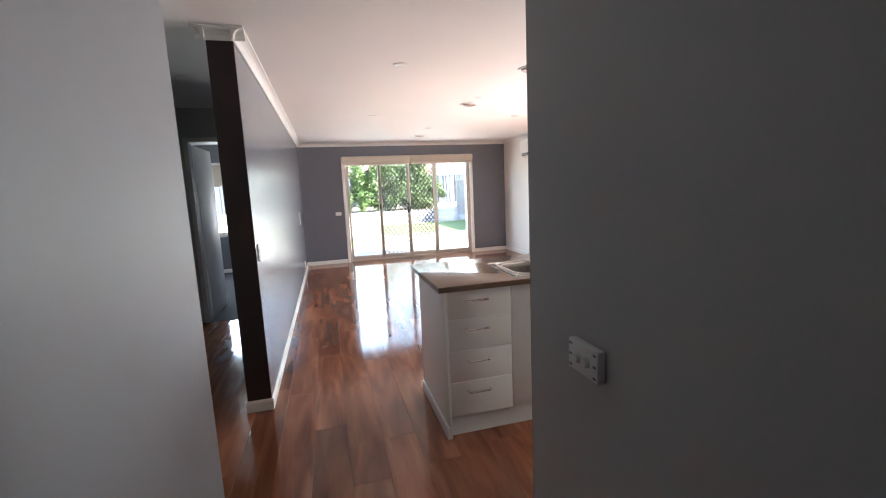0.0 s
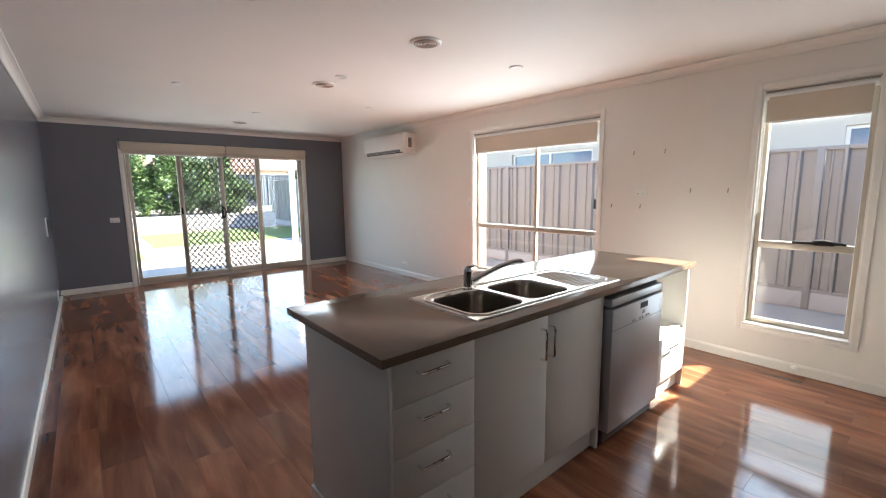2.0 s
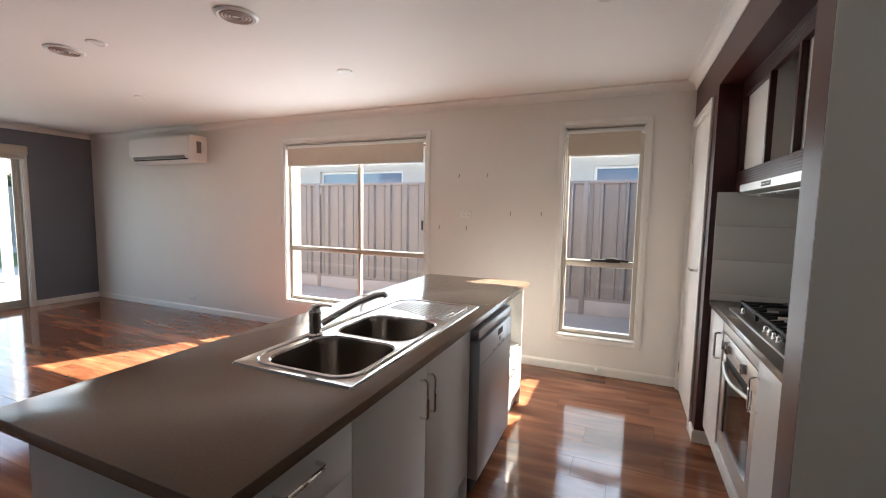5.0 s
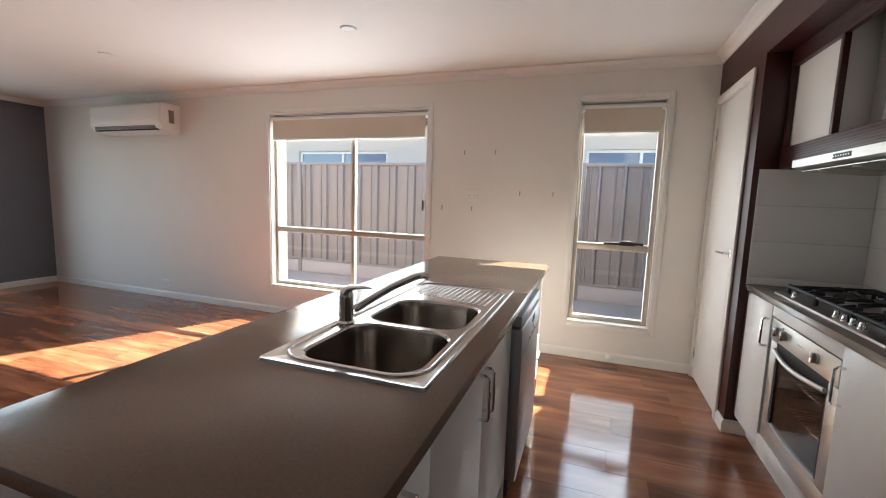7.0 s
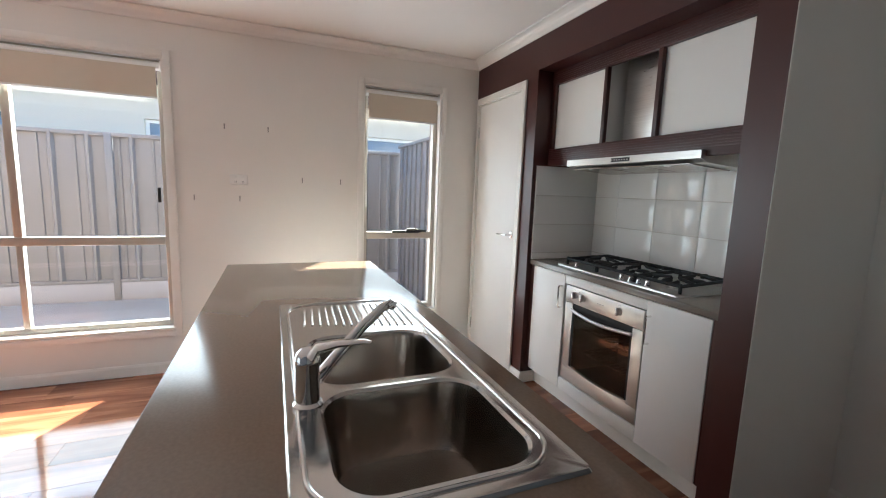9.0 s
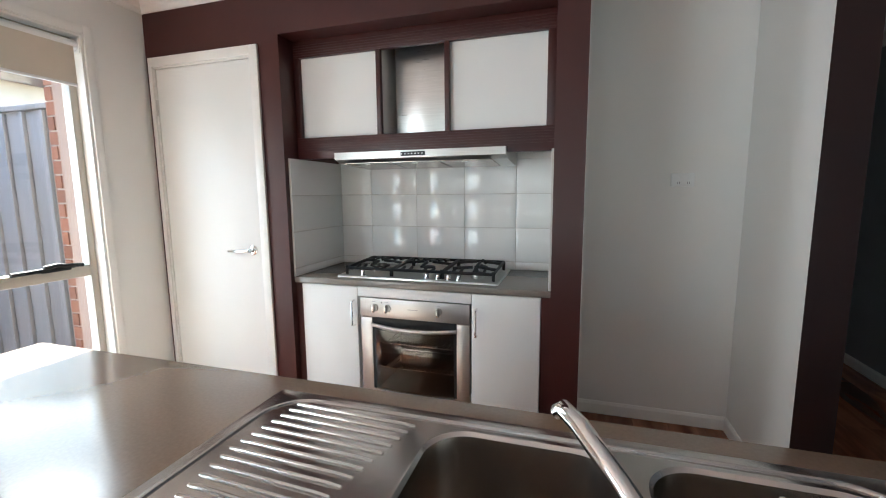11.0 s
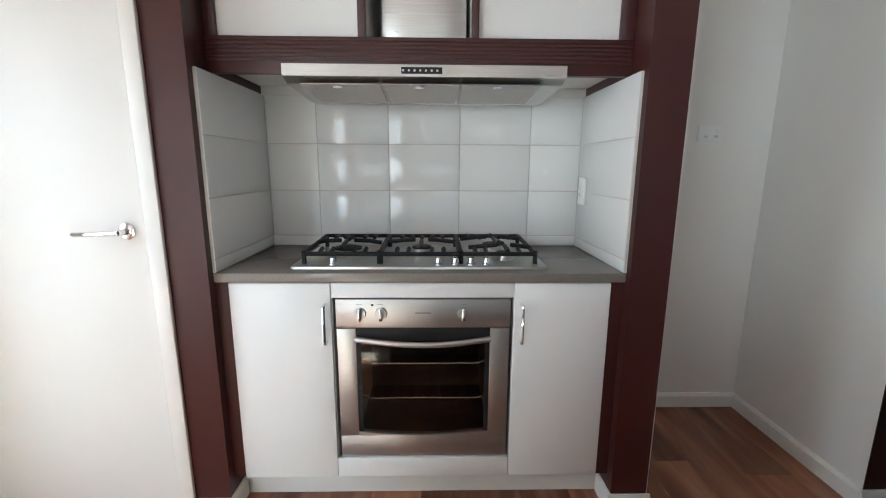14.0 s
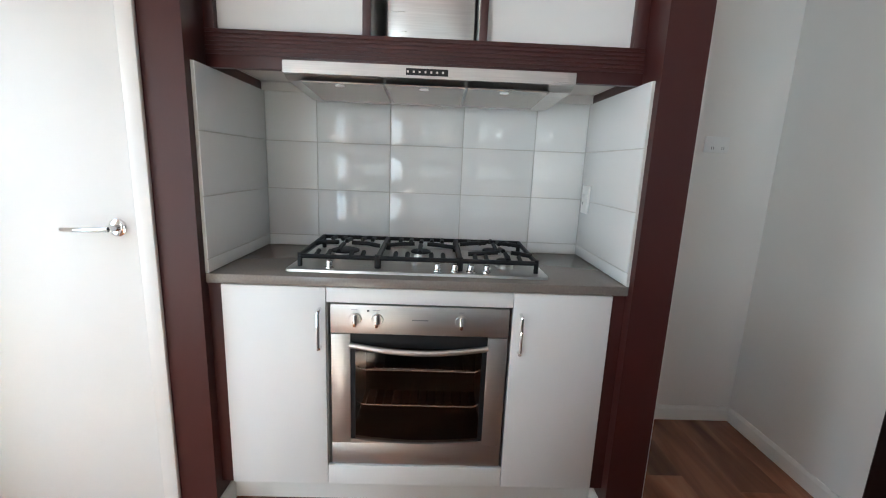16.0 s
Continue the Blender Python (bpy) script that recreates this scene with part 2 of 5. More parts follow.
def mesh_object(name, bm, mat, parent=None, smooth=False, at=None):
    """The bmesh, in world places, as an object under parent (or with its origin at `at`)."""
    org = Vector(at) if at is not None else (parent_origin(parent) if parent else Vector())
    bmesh.ops.translate(bm, verts=bm.verts, vec=-org)
    bmesh.ops.recalc_face_normals(bm, faces=bm.faces)
    me = bpy.data.meshes.new(name)
    bm.to_mesh(me)
    bm.free()
    me.materials.append(mat)
    if smooth:
        me.shade_smooth()
        me.set_sharp_from_angle(angle=radians(40))
    ob = new(name, me)
    if name in TINY:
        tagged(ob, kind="stuff")
    if parent:
        ob.parent = parent
        ob.location = org - parent_origin(parent)
    else:
        ob.location = org
    return ob


def parent_origin(p):
    org = Vector(p.location)
    while p.parent:
        p = p.parent
        org += Vector(p.location)
    return org


def add_box(bm, b, bevel=0.0):
    x0, y0, z0, x1, y1, z1 = b
    v = [bm.verts.new(c) for c in ((x0, y0, z0), (x1, y0, z0), (x1, y1, z0), (x0, y1, z0), (x0, y0, z1), (x1, y0, z1), (x1, y1, z1), (x0, y1, z1))]
    f = [bm.faces.new([v[i] for i in q]) for q in ((3, 2, 1, 0), (4, 5, 6, 7), (0, 1, 5, 4), (1, 2, 6, 5), (2, 3, 7, 6), (3, 0, 4, 7))]
    if bevel:
        edges = list({e for face in f for e in face.edges})
        bmesh.ops.bevel(bm, geom=edges, offset=bevel, segments=2, profile=0.5, affect="EDGES")


APART = "rail filler side_lining divider bracket end_panel kickboard shelf_board hinge lock mullion jamb_lining jamb sleeper pane".split()
TINY = "groove control_mark slot rocker marking glass_border button foot lamp_lens drainer_rib rack trivet ring wire winder chain grille".split()


def boxes(name, parts, mat, parent=None, bevel=0.0, at=None):
    if parent and len(parts) > 1 and name in APART:
        return [boxes(name, [b], mat, parent, bevel) for b in parts][-1]
    bm = bmesh.new()
    for b in parts:
        add_box(bm, b, bevel)
    return mesh_object(name, bm, mat, parent, bevel > 0, at)


def add_loft(bm, loops, closed_start=True, closed_end=True):
    rings = [[bm.verts.new(p) for p in lp] for lp in loops]
    n = len(rings[0])
    for a, b in zip(rings, rings[1:]):
        for i in range(n):
            bm.faces.new((a[i], a[(i + 1) % n], b[(i + 1) % n], b[i]))
    if closed_start:
        bm.faces.new(rings[0][::-1])
    if closed_end:
        bm.faces.new(rings[-1])
    return rings


def add_tube(bm, pts, r, seg=10, radii=None, flat=1.0):
    pts = [Vector(p) for p in pts]
    loops = []
    up = Vector((0, 0, 1))
    for i, p in enumerate(pts):
        d = (pts[min(i + 1, len(pts) - 1)] - pts[max(i - 1, 0)]).normalized()
        side = d.cross(up)
        if side.length < 0.05:
            side = d.cross(Vector((0, 1, 0)))
        side.normalize()
        nrm = side.cross(d)
        rr = radii[i] if radii else r
        loops.append([p + side * rr * math.cos(2 * math.pi * k / seg) + nrm * rr * flat * math.sin(2 * math.pi * k / seg) for k in range(seg)])
    add_loft(bm, loops)


def tubes(name, paths, r, mat, parent=None, seg=10, at=None, flat=1.0):
    bm = bmesh.new()
    for p in paths:
        add_tube(bm, p, r, seg, flat=flat)
    return mesh_object(name, bm, mat, parent, True, at)


def add_lathe(bm, centre, profile, axis="z", seg=24):
    c = Vector(centre)
    loops = []
    for r, h in profile:
        lp = []
        for k in range(seg):
            a = 2 * math.pi * k / seg
            u, w = r * math.cos(a), r * math.sin(a)
            lp.append(c + Vector({"z": (u, w, h), "y": (u, h, w), "x": (h, u, w)}[axis]))
        loops.append(lp)
    add_loft(bm, loops)


def lathe(name, centre, profile, mat, parent=None, axis="z", seg=24, at=None):
    bm = bmesh.new()
    add_lathe(bm, centre, profile, axis, seg)
    return mesh_object(name, bm, mat, parent, True, at)


def rounded(x0, y0, x1, y1, r, z, n=6):
    out = []
    for cx, cy, a0 in ((x1 - r, y1 - r, 0), (x0 + r, y1 - r, 90), (x0 + r, y0 + r, 180), (x1 - r, y0 + r, 270)):
        for k in range(n + 1):
            a = radians(a0 + 90 * k / n)
            out.append((cx + r * math.cos(a), cy + r * math.sin(a), z))
    return out


def prism(name, outline, axis, a, b, mat, parent=None, at=None):
    """A profile (list of 2D points) swept along an axis from a to b."""
    bm = bmesh.new()

    def place(p, s):
        return {"x": (s, p[0], p[1]), "y": (p[0], s, p[1]), "z": (p[0], p[1], s)}[axis]
    add_loft(bm, [[place(p, a) for p in outline], [place(p, b) for p in outline]])
    return mesh_object(name, bm, mat, parent, False, at)


def wall_boxes(axis, face0, face1, a, b, z0, z1, holes=()):
    """Boxes of a wall along x or y between a and b, round its holes (a0, a1, z0, z1)."""
    cuts = sorted({a, b, *[h[0] for h in holes], *[h[1] for h in holes]})
    out = []
    for s, e in zip(cuts, cuts[1:]):
        spans = [(h[2], h[3]) for h in holes if h[0] <= s + 1e-6 and h[1] >= e - 1e-6]
        z = z0
        for lo, hi in sorted(spans):
            if lo > z + 1e-6:
                out.append((s, e, z, lo))
            z = hi
        if z < z1 - 1e-6:
            out.append((s, e, z, z1))
    if axis == "y":
        return [(face0, s, zz, face1, e, zt) for s, e, zz, zt in out]
    return [(s, face0, zz, e, face1, zt) for s, e, zz, zt in out]


def structure(ob, label="", category=""):
    return tagged(ob, label, category, kind="structure")


# ---- setting: main dimensions ----
XE, YN, XW = 4.002, 9.025, -0.35
CEILING = 2.425
YK = 1.205          # face of the maroon kitchen wall
NX0, NX1, NTOP = 1.735, 3.108, 2.155   # cooking niche
W1 = (3.50, 5.29, 0.33, 2.13)
W2 = (1.545, 2.165, 0.33, 2.13)
SL = (0.50, 3.20, 0.0, 2.10)



def hole(w):
    return (w[0] - 0.0125, w[1] + 0.0125, w[2] - 0.0205, w[3] + 0.0125)


structure(boxes("wall_east", wall_boxes("y", XE, XE + 0.11, 0.25, YN + 0.25, 0, CEILING, [hole(W1), hole(W2)]), WHITE), "white painted plaster wall with two windows", "wall")
structure(boxes("wall_east_outer", wall_boxes("y", XE + 0.112, XE + 0.24, 0.25, YN + 0.25, -0.1, 2.6, [(W1[0], W1[1], 0.25, 2.14), (W2[0], W2[1], 0.25, 2.14)]), BRICKL), "brick outer skin of the house", "wall")
structure(boxes("wall_north", wall_boxes("x", YN, YN + 0.24, -2.6, XE, 0, CEILING, [SL, (-2.2, -0.9, 0.75, 2.05)]), GREY), "dark grey painted wall round the sliding door", "wall")
structure(boxes("wall_west", [(XW - 0.146, 3.062, 0, XW, YN, CEILING)], GREY), "dark grey satin painted long wall", "wall")
structure(boxes("wall_end_trim", [(XW - 0.15, 3.056, 0, XW + 0.001, 3.062, CEILING - 0.07)], MAROONSHADE), "maroon painted wall end, darkened for its shade", "wall")
structure(boxes("wall_kitchen", wall_boxes("x", 0.58, YK, 1.605, 3.998, 0, CEILING, [(NX0, NX1, 0, NTOP), (3.275, 3.955, 0, 2.075)]) + [(3.998, 0.58, 0, XE - 0.001, YK, CEILING)], MAROON), "maroon painted kitchen wall with cooking niche", "wall")
structure(boxes("wall_niche_back", [(NX0, 0.5, 0, NX1, 0.645, NTOP), (NX0, 0.646, 1.54, NX1, 0.66, NTOP)], WHITE), "white back of the cooking niche", "wall")
structure(boxes("wall_recess_back", [(0.786, 0.25, 0, 1.9, 0.505, CEILING)], WHITE), "white wall of the empty fridge recess", "wall")
structure(boxes("wall_recess_side", [(1.602, 0.506, 0, 1.6045, YK - 0.001, CEILING)], WHITE), "white side wall of the fridge recess", "wall")
structure(boxes("wall_partition", [(0.69, -1.6, 0, 0.785, 1.195, CEILING)], WHITE), "white painted partition wall", "wall")
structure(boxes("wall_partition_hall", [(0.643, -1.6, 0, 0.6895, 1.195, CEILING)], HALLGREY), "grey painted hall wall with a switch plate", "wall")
structure(boxes("wall_partition_end", [(0.643, 1.195, 0, 0.785, 1.197, CEILING - 0.001)], MAROONSHADE), "maroon painted partition end, darkened for its shade", "wall")
structure(boxes("wall_hall_west", [(-0.55, -1.6, 0, -0.43, 2.07, CEILING)], HALLWEST), "hall wall in grey paint darkened for shade", "wall")
structure(boxes("wall_hall_south", [(-0.55, -1.72, 0, 0.785, -1.6, CEILING)], HALLGREY), "grey wall at the end of the hall", "wall")
structure(boxes("wall_passage_south", [(-1.52, 1.95, 0, -0.55, 2.07, CEILING)], HALLGREY), "grey wall of the side passage", "wall")
structure(boxes("wall_passage_west", [(-1.53, 2.07, 0, -1.41, 5.50, CEILING)], HALLGREY), "grey wall of the side passage", "wall")
structure(boxes("wall_bedroom_door", wall_boxes("x", 5.50, 5.60, -2.6, XW - 0.148, 0, CEILING, [(-1.31, -0.56, 0, 2.06)]), HALLGREY), "grey wall with an open doorway", "wall")
structure(boxes("wall_bedroom_west", [(-2.7, 5.5, 0, -2.6, YN + 0.24, CEILING)], HALLGREY), "grey bedroom wall", "wall")
structure(boxes("ceiling", [(-2.7, -1.72, CEILING, XE + 0.24, YN + 0.24, CEILING + 0.12)], CEIL), "white painted plasterboard ceiling", "ceiling")
structure(boxes("roof_eaves", [(-3.0, -2.0, 2.62, XE + 0.34, YN + 0.45, 2.75)], RENDERW), "roof slab with short eaves", "roof")
structure(boxes("subfloor", [(-2.7, -1.72, -0.12, XE + 0.24, YN + 0.24, -0.012)], CONC), "concrete slab under the floor", "floor")
structure(boxes("bedroom_carpet", [(-2.6, 5.50, -0.012, XW - 0.148, YN, 0.006)], CARPET), "dark navy bedroom carpet", "carpet")


def cornice(name, axis, a, b, at_, sign):
    """Cove along a wall; sign: the way out from the wall."""
    prof = [(0, CEILING - 0.068), (0.008, CEILING - 0.068), (0.012, CEILING - 0.058)]
    prof += [(0.012 + 0.05 * (1 - math.cos(radians(q))), CEILING - 0.058 + 0.046 * math.sin(radians(q))) for q in (20, 40, 60, 80, 90)]
    prof += [(0.068, CEILING - 0.010), (0.068, CEILING - 0.001), (0, CEILING - 0.001)]
    pts = [(at_ + sign * (u + 0.001), z) for u, z in prof]
    return structure(prism(name, pts, axis, a, b, CEIL), "white coved plaster cornice", "cornice")


cornice("cornice_east", "y", YK, YN, XE, -1)
cornice("cornice_north", "x", XW, XE, YN, -1)
cornice("cornice_west", "y", 3.0, YN, XW, 1)
cornice("cornice_west_end", "x", XW - 0.2, XW + 0.07, 3.056, -1)
cornice("cornice_passage", "y", 3.0, 5.5, XW - 0.146, -1)
cornice("cornice_kitchen", "x", 1.605, XE, YK, 1)
cornice("cornice_hall", "y", -1.6, 2.07, -0.43, 1)


def skirting(name, axis, a, b, at_, sign):
    pts = [(at_ + sign * u, z) for u, z in ((0.0005, 0.001), (0.013, 0.001), (0.013, 0.062), (0.006, 0.078), (0.0005, 0.078))]
    return structure(prism(name, pts, axis, a, b, TRIM), "white painted skirting board", "skirting")


skirting("baseboard_east", "y", YK, YN, XE, -1)
skirting("baseboard_north_a", "x", XW, 0.45, YN, -1)
skirting("baseboard_north_b", "x", 3.25, XE, YN, -1)
skirting("baseboard_west", "y", 3.0565, YN, XW, 1)
skirting("baseboard_west_end", "x", XW - 0.16, XW + 0.013, 3.056, -1)
skirting("baseboard_passage", "y", 2.07, 5.5, -1.41, 1)
skirting("baseboard_bedroom", "x", -2.6, XW - 0.15, YN, -1)
skirting("baseboard_recess", "x", 0.785, 1.602, 0.505, 1)
skirting("baseboard_partition", "y", 0.519, 1.1965, 0.785, 1)
skirting("baseboard_partition_end", "x", 0.63, 0.798, 1.197, 1)
skirting("baseboard_niche_left", "y", 1.095, YK, NX1, -1)
skirting("baseboard_niche_right", "y", 1.095, YK, NX0, 1)
skirting("baseboard_post_left", "x", NX1 - 0.013, 3.225, YK, 1)
skirting("baseboard_post_right", "x", 1.592, NX0 + 0.013, YK, 1)
skirting("baseboard_hall_west", "y", -1.6, 2.07, -0.43, 1)
skirting("baseboard_hall_east", "y", -1.6, 1.1965, 0.643, -1)

# ---- windows ----


def window_unit(name, y0, y1, z0, z1, mullion, transom, label):
    w = thing(name, (XE + 0.07, (y0 + y1) / 2, z0), label, "window", kind="structure")
    x0, x1 = XE + 0.06, XE + 0.115
    f = 0.035
    boxes("frame", [(x0, y0, z0, x1, y0 + f, z1), (x0, y1 - f, z0, x1, y1, z1), (x0, y0 + f, z0, x1, y1 - f, z0 + f), (x0, y0 + f, z1 - f, x1, y1 - f, z1)], ALU, w, 0.003)
    boxes("transom", [(x0 - 0.004, y0 + f, transom - 0.028, x1 - 0.004, y1 - f, transom + 0.028)], ALU, w, 0.004)
    if mullion:
        boxes("mullion", [(x0 + 0.004, mullion - 0.018, z0 + f, x1 - 0.008, mullion + 0.018, transom - 0.028), (x0 + 0.004, mullion - 0.022, transom + 0.028, x1 - 0.006, mullion + 0.022, z1 - f)], ALU, w, 0.003)
    ys = [y0 + f, mullion, y1 - f] if mullion else [y0 + f, y1 - f]
    for a, b in zip(ys, ys[1:]):
        for lo, hi in ((z0 + f, transom - 0.028), (transom + 0.028, z1 - f)):
            p = boxes("pane", [(x0 + 0.026, a, lo, x0 + 0.030, b, hi)], PANEGLASS, w)
            p.visible_shadow = False
    r = 0.012
    boxes("reveal", [(XE - 0.002, y0 - r, z0 - r, x0, y0, z1 + r), (XE - 0.002, y1, z0 - r, x0, y1 + r, z1 + r), (XE - 0.002, y0, z1, x0, y1, z1 + r)], TRIM, w)
    boxes("sill", [(XE - 0.012, y0 - r, z0 - 0.02, x0, y1 + r, z0 - 0.0005)], TRIM, w, 0.004)
    a = 0.042
    boxes("architrave", [(XE - 0.014, y0 - r - a, z0 - 0.02 - a, XE - 0.0005, y0 - r, z1 + r + a), (XE - 0.014, y1 + r, z0 - 0.02 - a, XE - 0.0005, y1 + r + a, z1 + r + a),
                         (XE - 0.014, y0 - r, z1 + r, XE - 0.0005, y1 + r, z1 + r + a), (XE - 0.014, y0 - r, z0 - 0.02 - a, XE - 0.0005, y1 + r, z0 - 0.021)], TRIM, w, 0.003)
    boxes("outer_sill", [(x1 + 0.002, y0, z0 - 0.06, XE + 0.27, y1, z0 - 0.012)], BRICKL, w, 0.004)
    return w


win1 = window_unit("window_1", *W1, 4.325, 0.935, "large window with bronze aluminium frame and low transom")
win2 = window_unit("window_2", *W2, None, 0.965, "tall narrow awning window with bronze aluminium frame")
boxes("latch", [(XE + 0.045, W1[0] + 0.045, 1.20, XE + 0.06, W1[0] + 0.065, 1.30)], BLACK, win1, 0.004)
tubes("winder", [[(XE + 0.05, 1.66, 1.0), (XE + 0.03, 1.74, 1.018), (XE + 0.03, 1.80, 1.012)], [(XE + 0.055, 1.72, 0.998), (XE + 0.04, 1.92, 0.998)], [(XE + 0.05, 1.62, 1.0), (XE + 0.04, 1.70, 1.01)]], 0.010, BLACK, win2)
boxes("winder_base", [(XE + 0.035, 1.68, 0.985, XE + 0.06, 1.80, 1.008)], BLACK, win2, 0.004)


def roller_blind(y0, y1, drop, label):
    b = thing("roller_blind", (XE + 0.03, (y0 + y1) / 2, drop), label, "blind", "roller blinds")
    lathe("roller", (XE + 0.03, y0 + 0.01, 2.085), [(0.001, 0), (0.026, 0), (0.026, y1 - y0 - 0.02), (0.001, y1 - y0 - 0.02)], PLASTIC, b, "y", 20)
    boxes("fabric", [(XE + 0.005, y0 + 0.03, drop + 0.012, XE + 0.0075, y1 - 0.03, 2.075)], BLIND, b)
    boxes("hem_bar", [(XE + 0.001, y0 + 0.03, drop, XE + 0.012, y1 - 0.03, drop + 0.014)], PLASTIC, b, 0.003)
    boxes("bracket", [(XE + 0.004, y0 + 0.001, 2.05, XE + 0.056, y0 + 0.008, 2.118), (XE + 0.004, y1 - 0.008, 2.05, XE + 0.056, y1 - 0.001, 2.118)], PLASTIC, b, 0.003)
    tubes("chain", [[(XE + 0.002, y1 - 0.02, 2.06), (XE + 0.002, y1 - 0.02, 1.2)], [(XE + 0.012, y1 - 0.014, 2.06), (XE + 0.012, y1 - 0.014, 1.2)]], 0.0018, PLASTIC, b, 6)
    return b


roller_blind(W1[0], W1[1], 1.875, "beige fabric roller blind rolled up in a window")
roller_blind(W2[0], W2[1], 1.885, "beige fabric roller blind rolled up in a narrow window")

# ---- sliding door ----
sd = thing("door_1", (1.85, YN + 0.1, 0), "aluminium glass sliding door with diamond grille screens", "sliding door", kind="structure")
y0, y1 = YN + 0.05, YN + 0.13
boxes("frame", [(SL[0], y0, 0.0, SL[0] + 0.04, y1, 2.10), (SL[1] - 0.04, y0, 0.0, SL[1], y1, 2.10), (SL[0] + 0.04, y0, 2.06, SL[1] - 0.04, y1, 2.10), (SL[0] + 0.04, y0, 0.0, SL[1] - 0.04, y1, 0.03)], ALU, sd, 0.003)
boxes("architrave", [(SL[0] - 0.045, YN - 0.014, 0, SL[0], YN - 0.0005, 2.15), (SL[1], YN - 0.014, 0, SL[1] + 0.045, YN - 0.0005, 2.15), (SL[0], YN - 0.014, 2.10, SL[1], YN - 0.0005, 2.15)], TRIM, sd, 0.003)
boxes("jamb_lining", [(SL[0] - 0.001, YN - 0.002, 0, SL[0] + 0.012, y0, 2.1), (SL[1] - 0.012, YN - 0.002, 0, SL[1] + 0.001, y0, 2.1)], TRIM, sd)


def leaf(x0, x1, ya, grille, name):
    s = 0.045
    boxes(name + "_frame", [(x0, ya, 0.032, x0 + s, ya + 0.025, 2.058), (x1 - s, ya, 0.032, x1, ya + 0.025, 2.058), (x0 + s, ya, 0.032, x1 - s, ya + 0.025, 0.11), (x0 + s, ya, 2.0, x1 - s, ya + 0.025, 2.058)], ALU, sd, 0.003)
    if not grille:
        p = boxes("pane", [(x0 + s, ya + 0.010, 0.11, x1 - s, ya + 0.014, 2.0)], PANEGLASS, sd)
        p.visible_shadow = False
        return
    bm = bmesh.new()
    w, h, step = x1 - x0 - 2 * s, 1.89, 0.088
    k = -int(h / step) - 1
    while k * step < w:
        for sgn in (1, -1):
            u0, u1 = k * step, k * step + h / 1.2
            lo, hi = max(0.0, u0), min(w, u1)
            if hi - lo > 0.01:
                za, zb = (lo - u0) * 1.2, (hi - u0) * 1.2
                xa, xb = (lo, hi) if sgn > 0 else (w - lo, w - hi)
                add_tube(bm, [(x0 + s + xa, ya + 0.012, 0.11 + za), (x0 + s + xb, ya + 0.012, 0.11 + zb)], 0.0095, 5)
        k += 1
    for row in range(18):
        for col in range(8):
            u, z = (col + 0.5 * (row % 2)) * step, 0.16 + row * step * 1.2
            if 0.02 < u < w - 0.02 and z < 1.97:
                add_lathe(bm, (x0 + s + u, ya + 0.012, z), [(0.001, -0.010), (0.016, -0.007), (0.016, 0.007), (0.001, 0.010)], "y", 8)
    mesh_object("diamond_grille", bm, SCREEN, sd)


leaf(0.545, 1.22, YN + 0.055, False, "fixed")
leaf(1.18, 1.84, YN + 0.085, True, "screen")
leaf(1.78, 2.46, YN + 0.108, True, "screen")
leaf(1.20, 1.85, YN + 0.055, False, "slider")
leaf(2.36, 3.155, YN + 0.055, False, "fixed")
tubes("pull_handle", [[(1.79, YN + 0.05, 1.16), (1.815, YN + 0.015, 1.14), (1.83, YN + 0.005, 1.07), (1.815, YN + 0.015, 1.0), (1.79, YN + 0.05, 0.98)]], 0.012, BLACK, sd)
boxes("lock", [(1.19, YN + 0.04, 1.06, 1.215, YN + 0.054, 1.17), (1.765, YN + 0.04, 0.97, 1.80, YN + 0.054, 1.17)], BLACK, sd, 0.004)
for k, (a, b) in enumerate(((0.47, 1.862), (1.876, 3.235))):
    bl = thing("slider_blind", ((a + b) / 2, YN - 0.05, 1.98), "cream roller blind rolled up over the sliding door", "blind", "sliding door blinds")
    boxes("pelmet", [(a, YN - 0.085, 2.03, b, YN - 0.016, 2.155)], BLIND, bl, 0.02)
    boxes("fabric", [(a + 0.02, YN - 0.032, 1.985, b - 0.02, YN - 0.028, 2.04)], BLIND, bl)
    boxes("hem_bar", [(a + 0.02, YN - 0.037, 1.972, b - 0.02, YN - 0.023, 1.988)], PLASTIC, bl, 0.003)

# ---- pantry door ----
pd = thing("door_2", (3.6, YK - 0.02, 0), "closed white flush pantry door with chrome lever", "door", kind="structure")
boxes("leaf", [(3.292, YK - 0.038, 0.008, 3.940, YK - 0.003, 2.055)], DOORW, pd, 0.002)
boxes("jamb", [(3.2755, YK - 0.1, 0, 3.288, YK + 0.001, 2.0745), (3.944, YK - 0.1, 0, 3.9545, YK + 0.001, 2.0745), (3.288, YK - 0.1, 2.059, 3.944, YK + 0.001, 2.0745)], TRIM, pd)
boxes("architrave", [(3.230, YK + 0.0005, 0, 3.280, YK + 0.016, 2.118), (3.950, YK + 0.0005, 0, 3.974, YK + 0.016, 2.118), (3.280, YK + 0.0005, 2.068, 3.950, YK + 0.016, 2.118)], TRIM, pd, 0.003)
hb = boxes("hinge", [(3.934, YK - 0.003, z, 3.952, YK + 0.008, z + 0.09) for z in (0.15, 1.80)], CHROME, pd, 0.003)
lathe("rose", (3.346, YK - 0.003, 1.043), [(0.001, 0), (0.027, 0), (0.027, 0.006), (0.023, 0.009), (0.011, 0.010), (0.010, 0.045), (0.001, 0.046)], CHROME, pd, "y")
